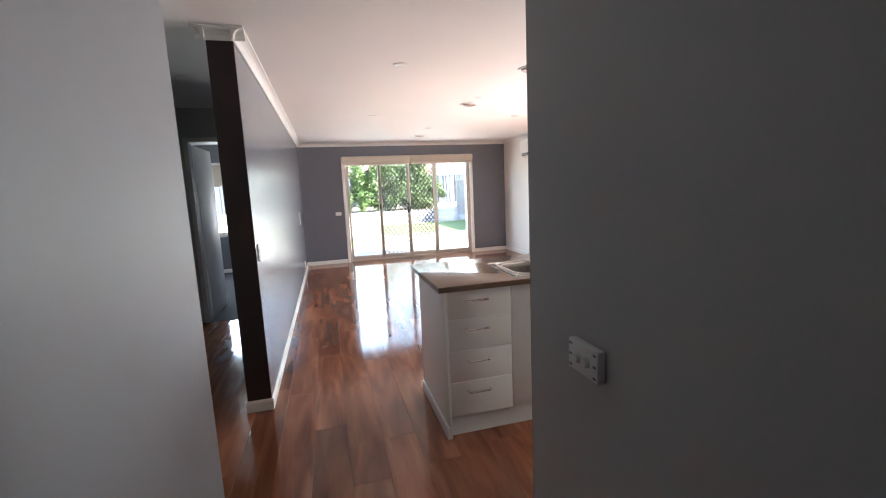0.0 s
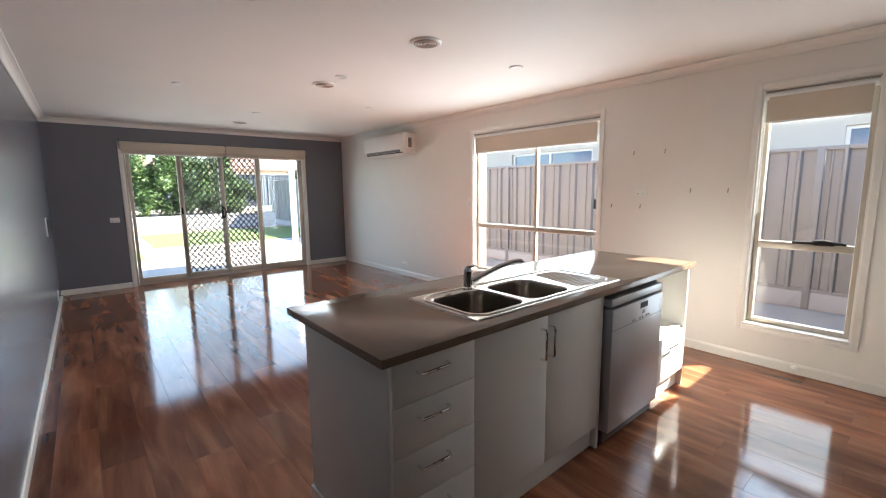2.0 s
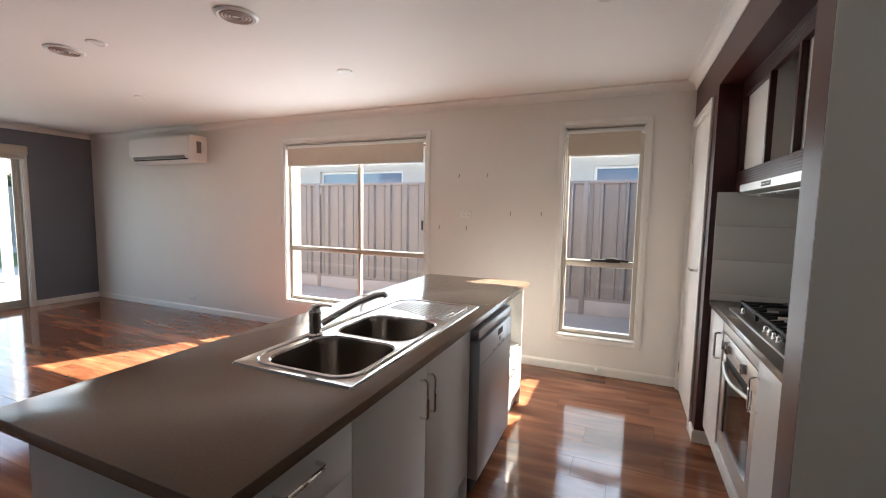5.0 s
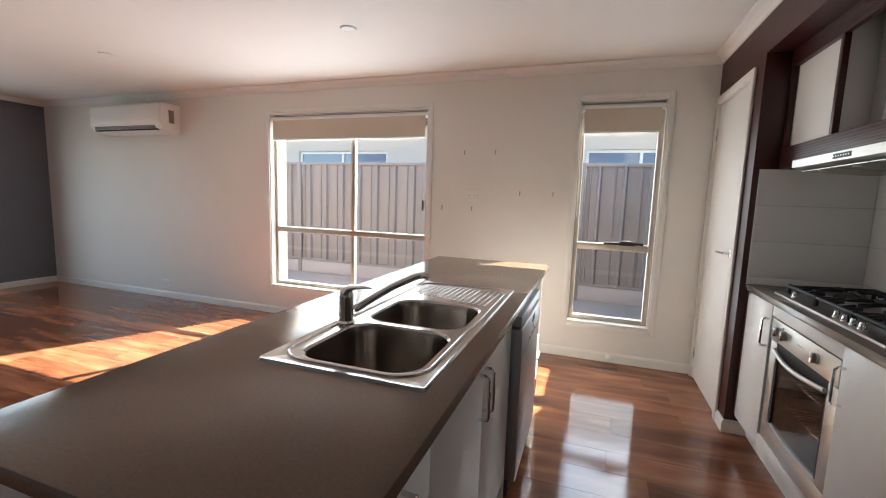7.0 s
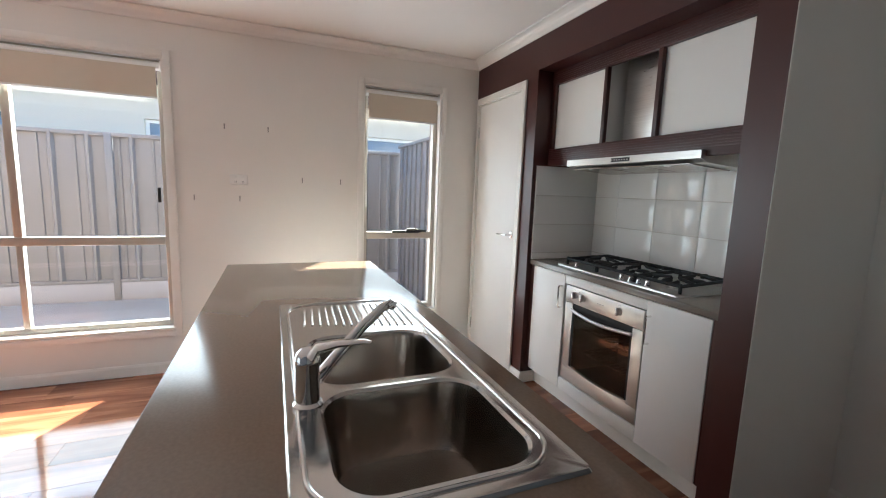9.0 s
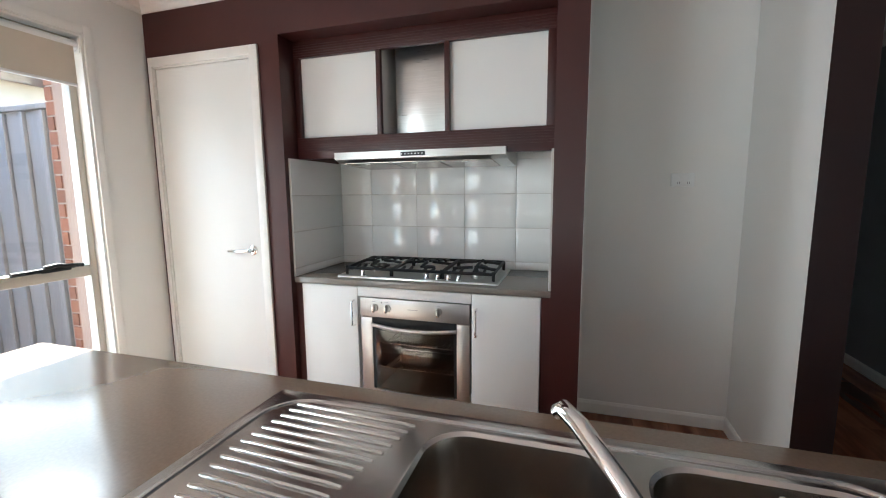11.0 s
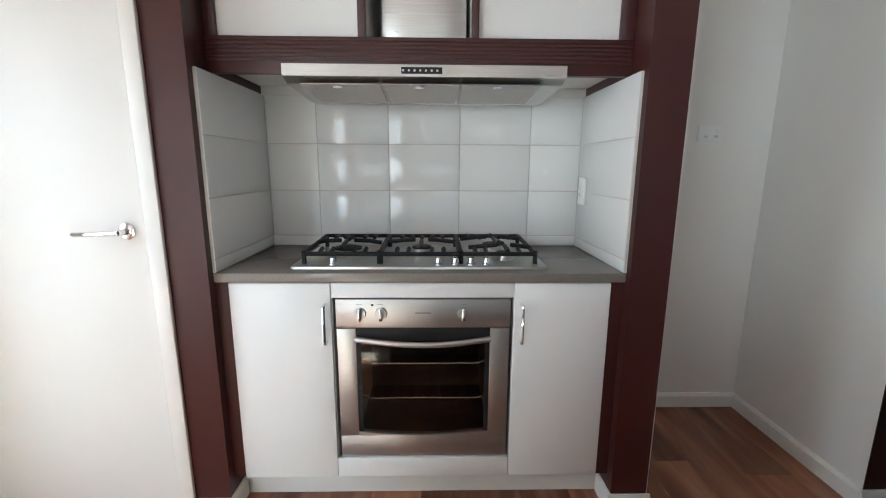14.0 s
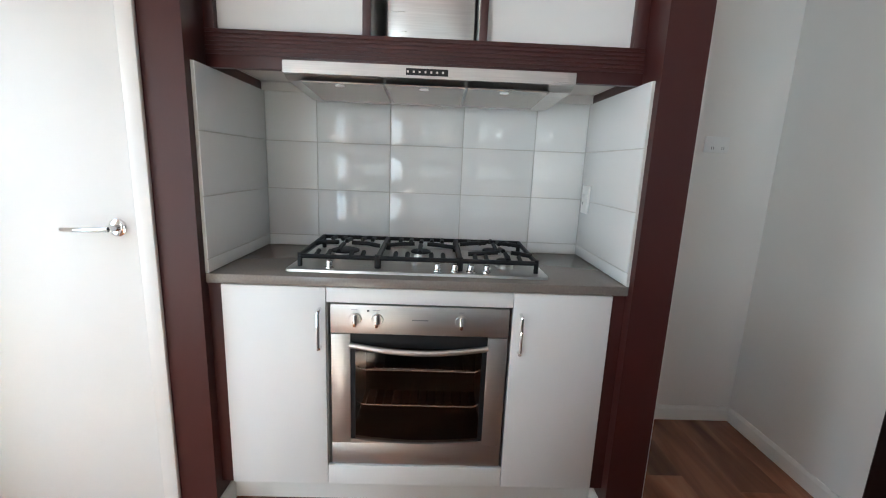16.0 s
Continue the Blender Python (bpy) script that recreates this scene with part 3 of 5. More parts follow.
tubes("lever", [[(3.343, YK + 0.042, 1.043), (3.38, YK + 0.044, 1.041), (3.478, YK + 0.040, 1.038), (3.486, YK + 0.034, 1.038)]], 0.008, CHROME, pd)

# ---- island bench ----


def bow_handle(name, a, b, out, r, mat, parent):
    """A bent bar between a and b that stands out by the vector out."""
    a, b, out = Vector(a), Vector(b), Vector(out)
    d = (b - a) * 0.08
    return tubes(name, [[a, a + out * 0.7, a + out * 0.93 + d * 0.3, a + out + d, b + out - d, b + out * 0.93 - d * 0.3, b + out * 0.7, b]], r, mat, parent, 8)


BX0, BX1, BY0, BY1 = 0.65, 3.217, 2.28, 3.075
FY = 2.312
isl = thing("kitchen_island", (1.93, 2.65, 0), "white melamine island bench with taupe stone top", "kitchen island")
SX0, SX1, SY0, SY1 = 1.133, 2.276, 2.348, 2.818
HX0, HX1, HY0, HY1 = 1.165, 1.915, 2.385, 2.775
bm = bmesh.new()
outer = [(BX0, BY0), (BX1, BY0), (BX1, BY1), (BX0, BY1)]
inner = [(HX0, HY0), (HX1, HY0), (HX1, HY1), (HX0, HY1)]
top_o, bot_o = [bm.verts.new((x, y, 0.9)) for x, y in outer], [bm.verts.new((x, y, 0.868)) for x, y in outer]
top_i, bot_i = [bm.verts.new((x, y, 0.9)) for x, y in inner], [bm.verts.new((x, y, 0.868)) for x, y in inner]
rim = []
for i in range(4):
    j = (i + 1) % 4
    bm.faces.new((top_o[i], top_o[j], top_i[j], top_i[i]))
    bm.faces.new((bot_o[j], bot_o[i], bot_i[i], bot_i[j]))
    f = bm.faces.new((top_o[j], top_o[i], bot_o[i], bot_o[j]))
    rim += list(f.edges)
    bm.faces.new((top_i[i], top_i[j], bot_i[j], bot_i[i]))
bmesh.ops.bevel(bm, geom=list(set(rim)), offset=0.003, segments=2, profile=0.5, affect="EDGES")
mesh_object("benchtop", bm, STONE, isl, True)
boxes("end_panel", [(0.688, FY, 0.0, 0.704, 2.97, 0.868)], MELA, isl, 0.001)
boxes("end_panel", [(3.168, FY, 0.0, 3.184, 2.97, 0.868)], MELA, isl, 0.001)
boxes("end_panel", [(2.010, FY, 0.0, 2.030, 2.97, 0.868), (2.664, FY, 0.0, 2.680, 2.97, 0.868)], MELA, isl, 0.001)
boxes("back_panel", [(0.704, 2.952, 0.0, 3.168, 2.97, 0.868)], MELA, isl, 0.001)
boxes("carcass", [(0.706, FY + 0.05, 0.13, 1.1, 2.95, 0.862), (1.1, FY + 0.05, 0.13, 2.008, 2.95, 0.50)], MELA, isl)
boxes("kickboard", [(0.704, FY + 0.035, 0.0, 2.010, FY + 0.05, 0.128), (2.681, FY + 0.035, 0.0, 3.168, FY + 0.05, 0.118)], MELA, isl)
boxes("skirting", [(0.674, FY - 0.002, 0.0, 0.6875, 2.97, 0.075)], TRIM, isl, 0.003)
for lo, hi in ((0.130, 0.332), (0.335, 0.515), (0.518, 0.700), (0.703, 0.863)):
    d = boxes("drawer", [(0.7055, FY, lo, 1.082, FY + 0.018, hi)], MELA, isl, 0.0015)
    zc = hi - 0.062
    bow_handle("handle", (0.806, FY, zc + 0.006), (0.940, FY, zc + 0.006), (0, -0.03, 0), 0.0055, CHROME, d)
for a, b, hx in ((1.085, 1.545, 1.497), (1.548, 2.008, 1.560)):
    d = boxes("cupboard_door", [(a, FY, 0.130, b, FY + 0.018, 0.863)], MELA, isl, 0.0015)
    bow_handle("handle", (hx, FY, 0.66), (hx, FY, 0.80), (0, -0.03, 0), 0.0055, CHROME, d)
# open shelf unit at the far end
boxes("shelf_board", [(2.681, FY + 0.02, 0.43, 3.167, 2.95, 0.448), (2.681, FY + 0.02, 0.12, 3.167, 2.95, 0.136), (2.681, FY + 0.02, 0.85, 3.167, 2.95, 0.866)], MELA, isl)
d = boxes("drawer", [(2.683, FY, 0.125, 3.165, FY + 0.018, 0.428)], MELA, isl, 0.0015)
bow_handle("handle", (2.87, FY, 0.36), (3.0, FY, 0.36), (0, -0.03, 0), 0.0055, CHROME, d)

# ---- sink ----
sk = thing("kitchen_sink", (1.7, 2.58, 0.9), "stainless steel double bowl sink with ribbed drainer", "sink")
ZS = 0.9055
bowls = [(1.190, 2.405, 1.520, 2.745, 0.075), (1.560, 2.405, 1.885, 2.745, 0.075)]
bm = bmesh.new()


def ring(loop):
    vs = [bm.verts.new(p) for p in loop]
    return vs, [bm.edges.new((vs[i], vs[(i + 1) % len(vs)])) for i in range(len(vs))]


ov, oe = ring(rounded(SX0 + 0.012, SY0 + 0.012, SX1 - 0.012, SY1 - 0.012, 0.012, ZS, 4))
hole_edges = []
for x0, yy0, x1, yy1, r in bowls:
    v, e = ring(rounded(x0 - 0.012, yy0 - 0.012, x1 + 0.012, yy1 + 0.012, r + 0.01, ZS, 8))
    hole_edges += e
    v2 = [bm.verts.new(p) for p in rounded(x0 - 0.006, yy0 - 0.006, x1 + 0.006, yy1 + 0.006, r + 0.004, ZS + 0.0005, 8)]
    v3 = [bm.verts.new(p) for p in rounded(x0, yy0, x1, yy1, r, ZS - 0.006, 8)]
    for A, B in ((v, v2), (v2, v3)):
        for i in range(len(A)):
            j = (i + 1) % len(A)
            bm.faces.new((A[i], A[j], B[j], B[i]))
bmesh.ops.triangle_fill(bm, use_beauty=True, edges=oe + hole_edges)
n = len(ov)
lip = [bm.verts.new(p) for p in rounded(SX0 + 0.004, SY0 + 0.004, SX1 - 0.004, SY1 - 0.004, 0.010, ZS + 0.0015, 4)]
low = [bm.verts.new(p) for p in rounded(SX0, SY0, SX1, SY1, 0.010, 0.9005, 4)]
for A, B in ((ov, lip), (lip, low)):
    for i in range(n):
        j = (i + 1) % n
        bm.faces.new((A[i], A[j], B[j], B[i]))
mesh_object("deck", bm, SINKSTEEL, sk, True)
# Bowls, in the steel darkened for their inner shade.
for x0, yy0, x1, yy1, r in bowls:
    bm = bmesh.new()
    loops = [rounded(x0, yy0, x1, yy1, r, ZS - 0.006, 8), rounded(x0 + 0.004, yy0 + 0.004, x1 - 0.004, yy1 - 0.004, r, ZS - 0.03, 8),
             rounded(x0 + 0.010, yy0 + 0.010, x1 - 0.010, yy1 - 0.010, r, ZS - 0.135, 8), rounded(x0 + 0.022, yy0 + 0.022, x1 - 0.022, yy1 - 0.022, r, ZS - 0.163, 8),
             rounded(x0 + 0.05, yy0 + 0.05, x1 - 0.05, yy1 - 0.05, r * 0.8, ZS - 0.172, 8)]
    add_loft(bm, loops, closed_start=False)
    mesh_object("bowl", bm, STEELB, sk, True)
    cx, cy = (x0 + x1) / 2, (yy0 + yy1) / 2
    lathe("drain", (cx, cy, ZS - 0.1715), [(0.042, 0), (0.042, 0.002), (0.034, 0.003), (0.030, 0.0005), (0.012, 0.0005), (0.010, 0.004), (0.001, 0.005)], CHROME, sk)
# raised bead round the bowls and drainer
tubes("bead", [[Vector(p) for p in rounded(SX0 + 0.035, SY0 + 0.03, SX1 - 0.03, SY1 - 0.026, 0.09, ZS, 8)] + [Vector(rounded(SX0 + 0.035, SY0 + 0.03, SX1 - 0.03, SY1 - 0.026, 0.09, ZS, 8)[0])]], 0.005, SINKSTEEL, sk, 8)
ribs = []
for k in range(15):
    yy = 2.405 + 0.335 * k / 14
    a = 1.925 + 0.006 * k
    b = 2.215 - 0.02 * abs(k - 7) / 7
    ribs.append([(a, yy + 0.006, ZS - 0.001), (a + 0.02, yy + 0.005, ZS + 0.0005), (b - 0.02, yy - 0.004, ZS + 0.0005), (b, yy - 0.005, ZS - 0.001)])
tubes("drainer_rib", ribs, 0.0042, SINKSTEEL, sk, 8)

# ---- tap ----
TX, TY = 1.487, 2.772
tap = thing("mixer_tap", (TX, TY, ZS), "chrome single lever kitchen mixer tap", "tap")
lathe("body", (TX, TY, ZS), [(0.001, 0), (0.030, 0), (0.030, 0.006), (0.024, 0.012), (0.0235, 0.085), (0.025, 0.09), (0.025, 0.096), (0.022, 0.112), (0.012, 0.122), (0.001, 0.124)], CHROME, tap)
bm = bmesh.new()
add_tube(bm, [(TX + 0.018, TY - 0.02, ZS + 0.045), (TX + 0.05, TY - 0.06, ZS + 0.075), (TX + 0.10, TY - 0.125, ZS + 0.12), (TX + 0.145, TY - 0.185, ZS + 0.150), (TX + 0.165, TY - 0.212, ZS + 0.155), (TX + 0.172, TY - 0.22, ZS + 0.145)], 0.01, 12, [0.014, 0.013, 0.0125, 0.0125, 0.012, 0.011])
mesh_object("spout", bm, CHROME, tap, True)
bm = bmesh.new()
add_tube(bm, [(TX - 0.012, TY - 0.0, ZS + 0.104), (TX - 0.005, TY - 0.02, ZS + 0.122), (TX - 0.022, TY - 0.06, ZS + 0.133), (TX - 0.045, TY - 0.105, ZS + 0.14), (TX - 0.05, TY - 0.118, ZS + 0.139)], 0.01, 10, [0.020, 0.021, 0.014, 0.009, 0.005], 0.55)
mesh_object("lever", bm, CHROME, tap, True)

# ---- dishwasher ----
dw = thing("dishwasher", (2.35, 2.55, 0), "silver freestanding dishwasher under the island bench", "dishwasher")
boxes("cabinet", [(2.045, 2.285, 0.03, 2.655, 2.86, 0.80)], DWDARK, dw, 0.004)
boxes("door", [(2.048, 2.225, 0.09, 2.652, 2.285, 0.785)], DWSILVER, dw, 0.006)
boxes("lid", [(2.045, 2.23, 0.797, 2.655, 2.87, 0.842)], DWSILVER, dw, 0.006)
boxes("plinth", [(2.055, 2.26, 0.012, 2.645, 2.30, 0.088)], DWDARK, dw, 0.003)
boxes("display", [(2.36, 2.2235, 0.735, 2.45, 2.2255, 0.768)], BLACK, dw)
boxes("panel_line", [(2.05, 2.2242, 0.668, 2.65, 2.2256, 0.6705)], DWDARK, dw)
boxes("badge", [(2.39, 2.2237, 0.700, 2.42, 2.2255, 0.722)], GREYPL, dw)
bm = bmesh.new()
for x in (2.27, 2.295, 2.36, 2.39, 2.44, 2.47):
    add_lathe(bm, (x, 2.2225, 0.682), [(0.001, 0), (0.006, 0), (0.006, 0.004), (0.001, 0.004)], "y", 10)
mesh_object("button", bm, GREYPL, dw)
bm = bmesh.new()
for x, y in ((2.08, 2.32), (2.62, 2.32), (2.08, 2.82), (2.62, 2.82)):
    add_lathe(bm, (x, y, 0.0), [(0.018, 0), (0.018, 0.03)], "z", 10)
mesh_object("foot", bm, BLACK, dw)
dw.location.y += 0.042  # door stands nearly flush with the cupboards

# ---- cooking niche ----
CY = 1.150
ck = thing("oven_cabinet", (2.42, 0.9, 0), "white base cabinet with taupe benchtop round the oven", "cabinet")
boxes("benchtop", [(NX0 + 0.001, 0.66, 0.868, NX1 - 0.001, 1.178, 0.900)], STONE2, ck, 0.003)
boxes("filler", [(NX0 + 0.001, CY + 0.001, 0.13, 1.778, CY + 0.014, 0.866), (3.068, CY + 0.001, 0.13, NX1 - 0.001, CY + 0.014, 0.866)], MAROON, ck)
boxes("kickboard", [(NX0 + 0.002, CY - 0.075, 0.0, NX1 - 0.002, CY - 0.06, 0.128)], MELA, ck)
boxes("carcass", [(1.781, 0.70, 0.13, 2.108, CY, 0.866), (2.728, 0.70, 0.13, 3.066, CY, 0.866), (2.108, 0.70, 0.13, 2.728, CY, 0.17), (2.108, 0.70, 0.815, 2.728, CY - 0.02, 0.866)], MELA, ck)
for a, b, hx in ((1.780, 2.108, 2.082), (2.730, 3.066, 2.748)):
    d = boxes("cupboard_door", [(a, CY + 0.001, 0.130, b, CY + 0.018, 0.863)], MELA, ck, 0.0015)
    bow_handle("handle", (hx, CY + 0.018, 0.655), (hx, CY + 0.018, 0.79), (0, 0.03, 0), 0.0055, CHROME, d)
boxes("rail", [(2.110, CY + 0.001, 0.812, 2.728, CY + 0.016, 0.863), (2.110, CY + 0.001, 0.130, 2.728, CY + 0.018, 0.204)], MELA, ck, 0.001)

ov_ = thing("wall_oven", (2.417, 1.0, 0.21), "stainless steel built-in electric oven with glass door", "oven")
OX0, OX1, OZ0, OZ1, OY = 2.119, 2.715, 0.209, 0.806, 1.158
PZ = 0.705
GX0, GX1, GZ0, GZ1 = 2.186, 2.650, 0.292, 0.703
boxes("fascia", [(OX0, OY - 0.02, PZ, OX1, OY + 0.008, OZ1)], OVENSTEEL, ov_, 0.002)
boxes("door_frame", [(OX0, OY - 0.02, OZ0, OX1, OY + 0.004, GZ0), (OX0, OY - 0.02, GZ0, GX0, OY + 0.004, PZ - 0.005), (GX1, OY - 0.02, GZ0, OX1, OY + 0.004, PZ - 0.005)], OVENSTEEL, ov_, 0.0015)
bm = bmesh.new()
low_edge = [(GX0 + (GX1 - GX0) * k / 12, GZ0 + 0.016 * (1 - math.sin(math.pi * k / 12))) for k in range(13)]
add_loft(bm, [[(x, y, z) for x, z in [(GX1, GZ0 - 0.001), (GX0, GZ0 - 0.001)] + low_edge] for y in (OY - 0.019, OY + 0.0035)])
mesh_object("door_frame_curve", bm, OVENSTEEL, ov_)
boxes("cavity", [(GX0 - 0.03, 0.74, 0.25, GX1 + 0.03, 0.76, 0.72), (GX0 - 0.03, 0.76, 0.25, GX0 - 0.01, OY - 0.022, 0.72), (GX1 + 0.01, 0.76, 0.25, GX1 + 0.03, OY - 0.022, 0.72), (GX0 - 0.01, 0.76, 0.25, GX1 + 0.01, OY - 0.022, 0.27), (GX0 - 0.01, 0.76, 0.70, GX1 + 0.01, OY - 0.022, 0.72)], OVENIN, ov_)
boxes("glass", [(GX0, OY - 0.008, GZ0, GX1, OY - 0.003, GZ1)], OVENGLASS, ov_)
boxes("glass_border", [(GX0, OY - 0.002, 0.655, GX1, OY + 0.0005, GZ1), (GX0, OY - 0.0025, GZ0 + 0.01, GX0 + 0.016, OY + 0.0005, 0.655), (GX1 - 0.016, OY - 0.0025, GZ0 + 0.01, GX1, OY + 0.0005, 0.655)], BLACK, ov_)
bm = bmesh.new()
hp = [(GX0 + (GX1 - GX0) * k / 14, OY + 0.012 + 0.024 * math.sin(math.pi * k / 14), 0.665 - 0.012 * math.sin(math.pi * k / 14)) for k in range(15)]
add_tube(bm, hp, 0.009, 10, flat=1.1)
mesh_object("handle", bm, OVENSTEEL, ov_, True)
racks = []
for z in (0.541, 0.403):
    racks.append([(GX0 + 0.012, OY - 0.06, z + 0.012), (GX0 + 0.03, OY - 0.06, z), (GX1 - 0.03, OY - 0.06, z), (GX1 - 0.012, OY - 0.06, z + 0.012)])
    racks.append([(GX0 + 0.012, OY - 0.34, z), (GX1 - 0.012, OY - 0.34, z)])
    racks += [[(GX0 + 0.04 + k * 0.032, OY - 0.06, z), (GX0 + 0.04 + k * 0.032, OY - 0.34, z)] for k in range(13)]
tubes("rack", racks, 0.0028, CHROME, ov_, 6)
for x in (2.632, 2.560, 2.280):
    lathe("knob", (x, OY + 0.008, 0.757), [(0.001, 0), (0.021, 0), (0.019, 0.006), (0.001, 0.006)], OVENSTEEL, ov_, "y")
    boxes("knob_grip", [(x - 0.006, OY + 0.014, 0.735, x + 0.006, OY + 0.032, 0.779)], CHROME, ov_, 0.004)
boxes("marking", [(2.625, OY + 0.0081, 0.788, 2.645, OY + 0.0085, 0.790), (2.552, OY + 0.0081, 0.788, 2.574, OY + 0.0085, 0.790), (2.272, OY + 0.0081, 0.788, 2.288, OY + 0.0085, 0.790), (2.39, OY + 0.0081, 0.756, 2.445, OY + 0.0085, 0.760)], GREYPL, ov_)
lathe("pilot_light", (2.59, OY + 0.008, 0.786), [(0.001, 0), (0.004, 0), (0.003, 0.003), (0.001, 0.003)], BLACK, ov_, "y", 10)

# ---- gas cooktop ----
gc = thing("gas_cooktop", (2.43, 0.87, 0.9), "stainless steel gas cooktop with black iron trivets", "cooktop")
CX0, CX1, CY0, CY1 = 1.985, 2.875, 0.70, 1.125
bm = bmesh.new()
add_loft(bm, [rounded(CX0, CY0, CX1, CY1, 0.015, 0.9008, 4), rounded(CX0 + 0.001, CY0 + 0.001, CX1 - 0.001, CY1 - 0.001, 0.015, 0.909, 4), rounded(CX0 + 0.012, CY0 + 0.012, CX1 - 0.012, CY1 - 0.012, 0.012, 0.911, 4), rounded(CX0 + 0.03, CY0 + 0.03, CX1 - 0.03, CY1 - 0.03, 0.02, 0.907, 4)])
mesh_object("plate", bm, STEEL, gc, True)
thirds = [(CX0 + 0.035, 2.285), (2.29, 2.570), (2.575, CX1 - 0.035)]
burners = {0: [(2.14, 0.80, 0.045), (2.12, 0.985, 0.032)], 1: [(2.43, 0.87, 0.045)], 2: [(2.72, 0.89, 0.062)]}
TZ = 0.956
for k, (a, b) in enumerate(thirds):
    c, d = CY0 + 0.04, CY1 - 0.055
    bars = [[(a, c, TZ), (b, c, TZ)], [(a, d, TZ - 0.012), (b, d, TZ - 0.012)], [(a, c, TZ), (a, d, TZ - 0.012)], [(b, c, TZ), (b, d, TZ - 0.012)]]
    m = (a + b) / 2
    for cx, cy, r in burners[k]:
        for ang in range(4):
            q = radians(90 * ang)
            ux, uy = math.cos(q), math.sin(q)
            reach = (b - a) / 2 if abs(ux) > 0.5 else 0.12
            bars.append([(cx + ux * 0.025, cy + uy * 0.025, TZ + 0.006), (cx + ux * r * 1.4, cy + uy * r * 1.4, TZ + 0.004), (max(a, min(b, cx + ux * reach)), max(c, min(d, cy + uy * reach)), TZ - 0.004)])
    for f in (0.2, 0.35, 0.65, 0.8):
        x = a + (b - a) * f
        bars.append([(x, c, TZ + 0.001), (x, c + 0.07, TZ + 0.003)])
        bars.append([(x, d, TZ - 0.012), (x, d - 0.05, TZ - 0.002)])
    for x, y in ((a, c), (b, c), (a, d), (b, d)):
        bars.append([(x, y, TZ), (x, y, 0.9085)])
    tubes("trivet", bars, 0.0085, BLACK, gc, 6)
    for cx, cy, r in burners[k]:
        lathe("burner", (cx, cy, 0.9075), [(r * 1.15, 0), (r * 1.1, 0.006), (r * 0.95, 0.008), (r * 0.92, 0.02), (0.001, 0.021)], STEEL, gc)
        lathe("burner_cap", (cx, cy, 0.9285), [(r * 0.86, 0), (r * 0.86, 0.006), (r * 0.7, 0.009), (0.001, 0.009)], BLACK, gc)
for x in (2.195, 2.25, 2.305, 2.365, 2.735):
    lathe("knob", (x, CY1 - 0.04, 0.909), [(0.016, 0), (0.015, 0.004), (0.012, 0.006), (0.011, 0.022), (0.009, 0.026), (0.001, 0.027)], CHROME, gc)

# ---- range hood and shelf bulkhead ----
hd = thing("range_hood", (2.42, 0.9, 1.5), "stainless steel slide-out range hood with control strip", "range hood")
bm = bmesh.new()
add_loft(bm, [[(x, 1.118, 1.528), (x, 1.118, 1.564), (x, 0.70, 1.564), (x, 0.70, 1.50), (x, 0.80, 1.495), (x, 1.07, 1.512), (x, 1.106, 1.526)] for x in (1.957, 2.862)])
mesh_object("canopy", bm, STEEL, hd)
boxes("control_strip", [(2.355, 1.1182, 1.536, 2.485, 1.1195, 1.556)], BLACK, hd)
boxes("control_mark", [(2.368 + k * 0.018, 1.1195, 1.543, 2.374 + k * 0.018, 1.1199, 1.549) for k in range(7)], STEEL, hd)
for a, b in ((2.03, 2.29), (2.30, 2.55), (2.56, 2.815)):
    bm = bmesh.new()
    add_loft(bm, [[(a, 0.82, 1.4935), (b, 0.82, 1.4935), (b, 1.09, 1.5115), (a, 1.09, 1.5115)], [(a, 0.82, 1.4895), (b, 0.82, 1.4895), (b, 1.09, 1.5075), (a, 1.09, 1.5075)]])
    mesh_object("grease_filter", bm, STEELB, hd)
bm = bmesh.new()
for x in (2.17, 2.43, 2.70):
    add_lathe(bm, (x, 1.06, 1.503), [(0.015, 0), (0.015, 0.004), (0.001, 0.004)], "z", 14)
mesh_object("lamp_lens", bm, PLASTIC, hd)
boxes("duct", [(2.272, 0.70, 1.575, 2.560, 0.985, NTOP - 0.002)], STEEL, hd, 0.003)

bk = thing("open_shelf_bulkhead", (2.42, 1.1, 1.54), "maroon painted open shelves over the range hood", "shelf")
MY0, MY1 = 1.063, 1.088
boxes("face_frame", [(NX0 + 0.001, MY0, 1.540, NX1 - 0.001, MY1, 1.652), (NX0 + 0.001, MY0, 2.068, NX1 - 0.001, MY1, NTOP - 0.001), (NX0 + 0.001, MY0, 1.652, 1.778, MY1, 2.068), (3.076, MY0, 1.652, NX1 - 0.001, MY1, 2.068),
                     (2.600, MY0, 1.652, 2.624, MY1, 2.068), (2.238, MY0, 1.652, 2.262, MY1, 2.068)], MAROON, bk, 0.001)
boxes("groove", [(NX0 + 0.002, MY1, z, NX1 - 0.002, MY1 + 0.003, z + 0.006) for z in [1.578 + 0.0125 * k for k in range(6)] + [2.078 + 0.0125 * k for k in range(5)]], MAROON, bk)
boxes("shelf_board", [(NX0 + 0.001, 0.665, 1.575, 2.270, MY0, 1.648), (2.562, 0.665, 1.575, NX1 - 0.001, MY0, 1.648), (2.270, 0.99, 1.575, 2.562, MY0, 1.648)], WHITE, bk)
boxes("infill", [(1.776, MY0 - 0.012, 1.650, 2.240, MY0 - 0.002, 2.070)], DOORW, bk)
boxes("infill", [(2.622, MY0 - 0.012, 1.650, 3.078, MY0 - 0.002, 2.070)], DOORW, bk)
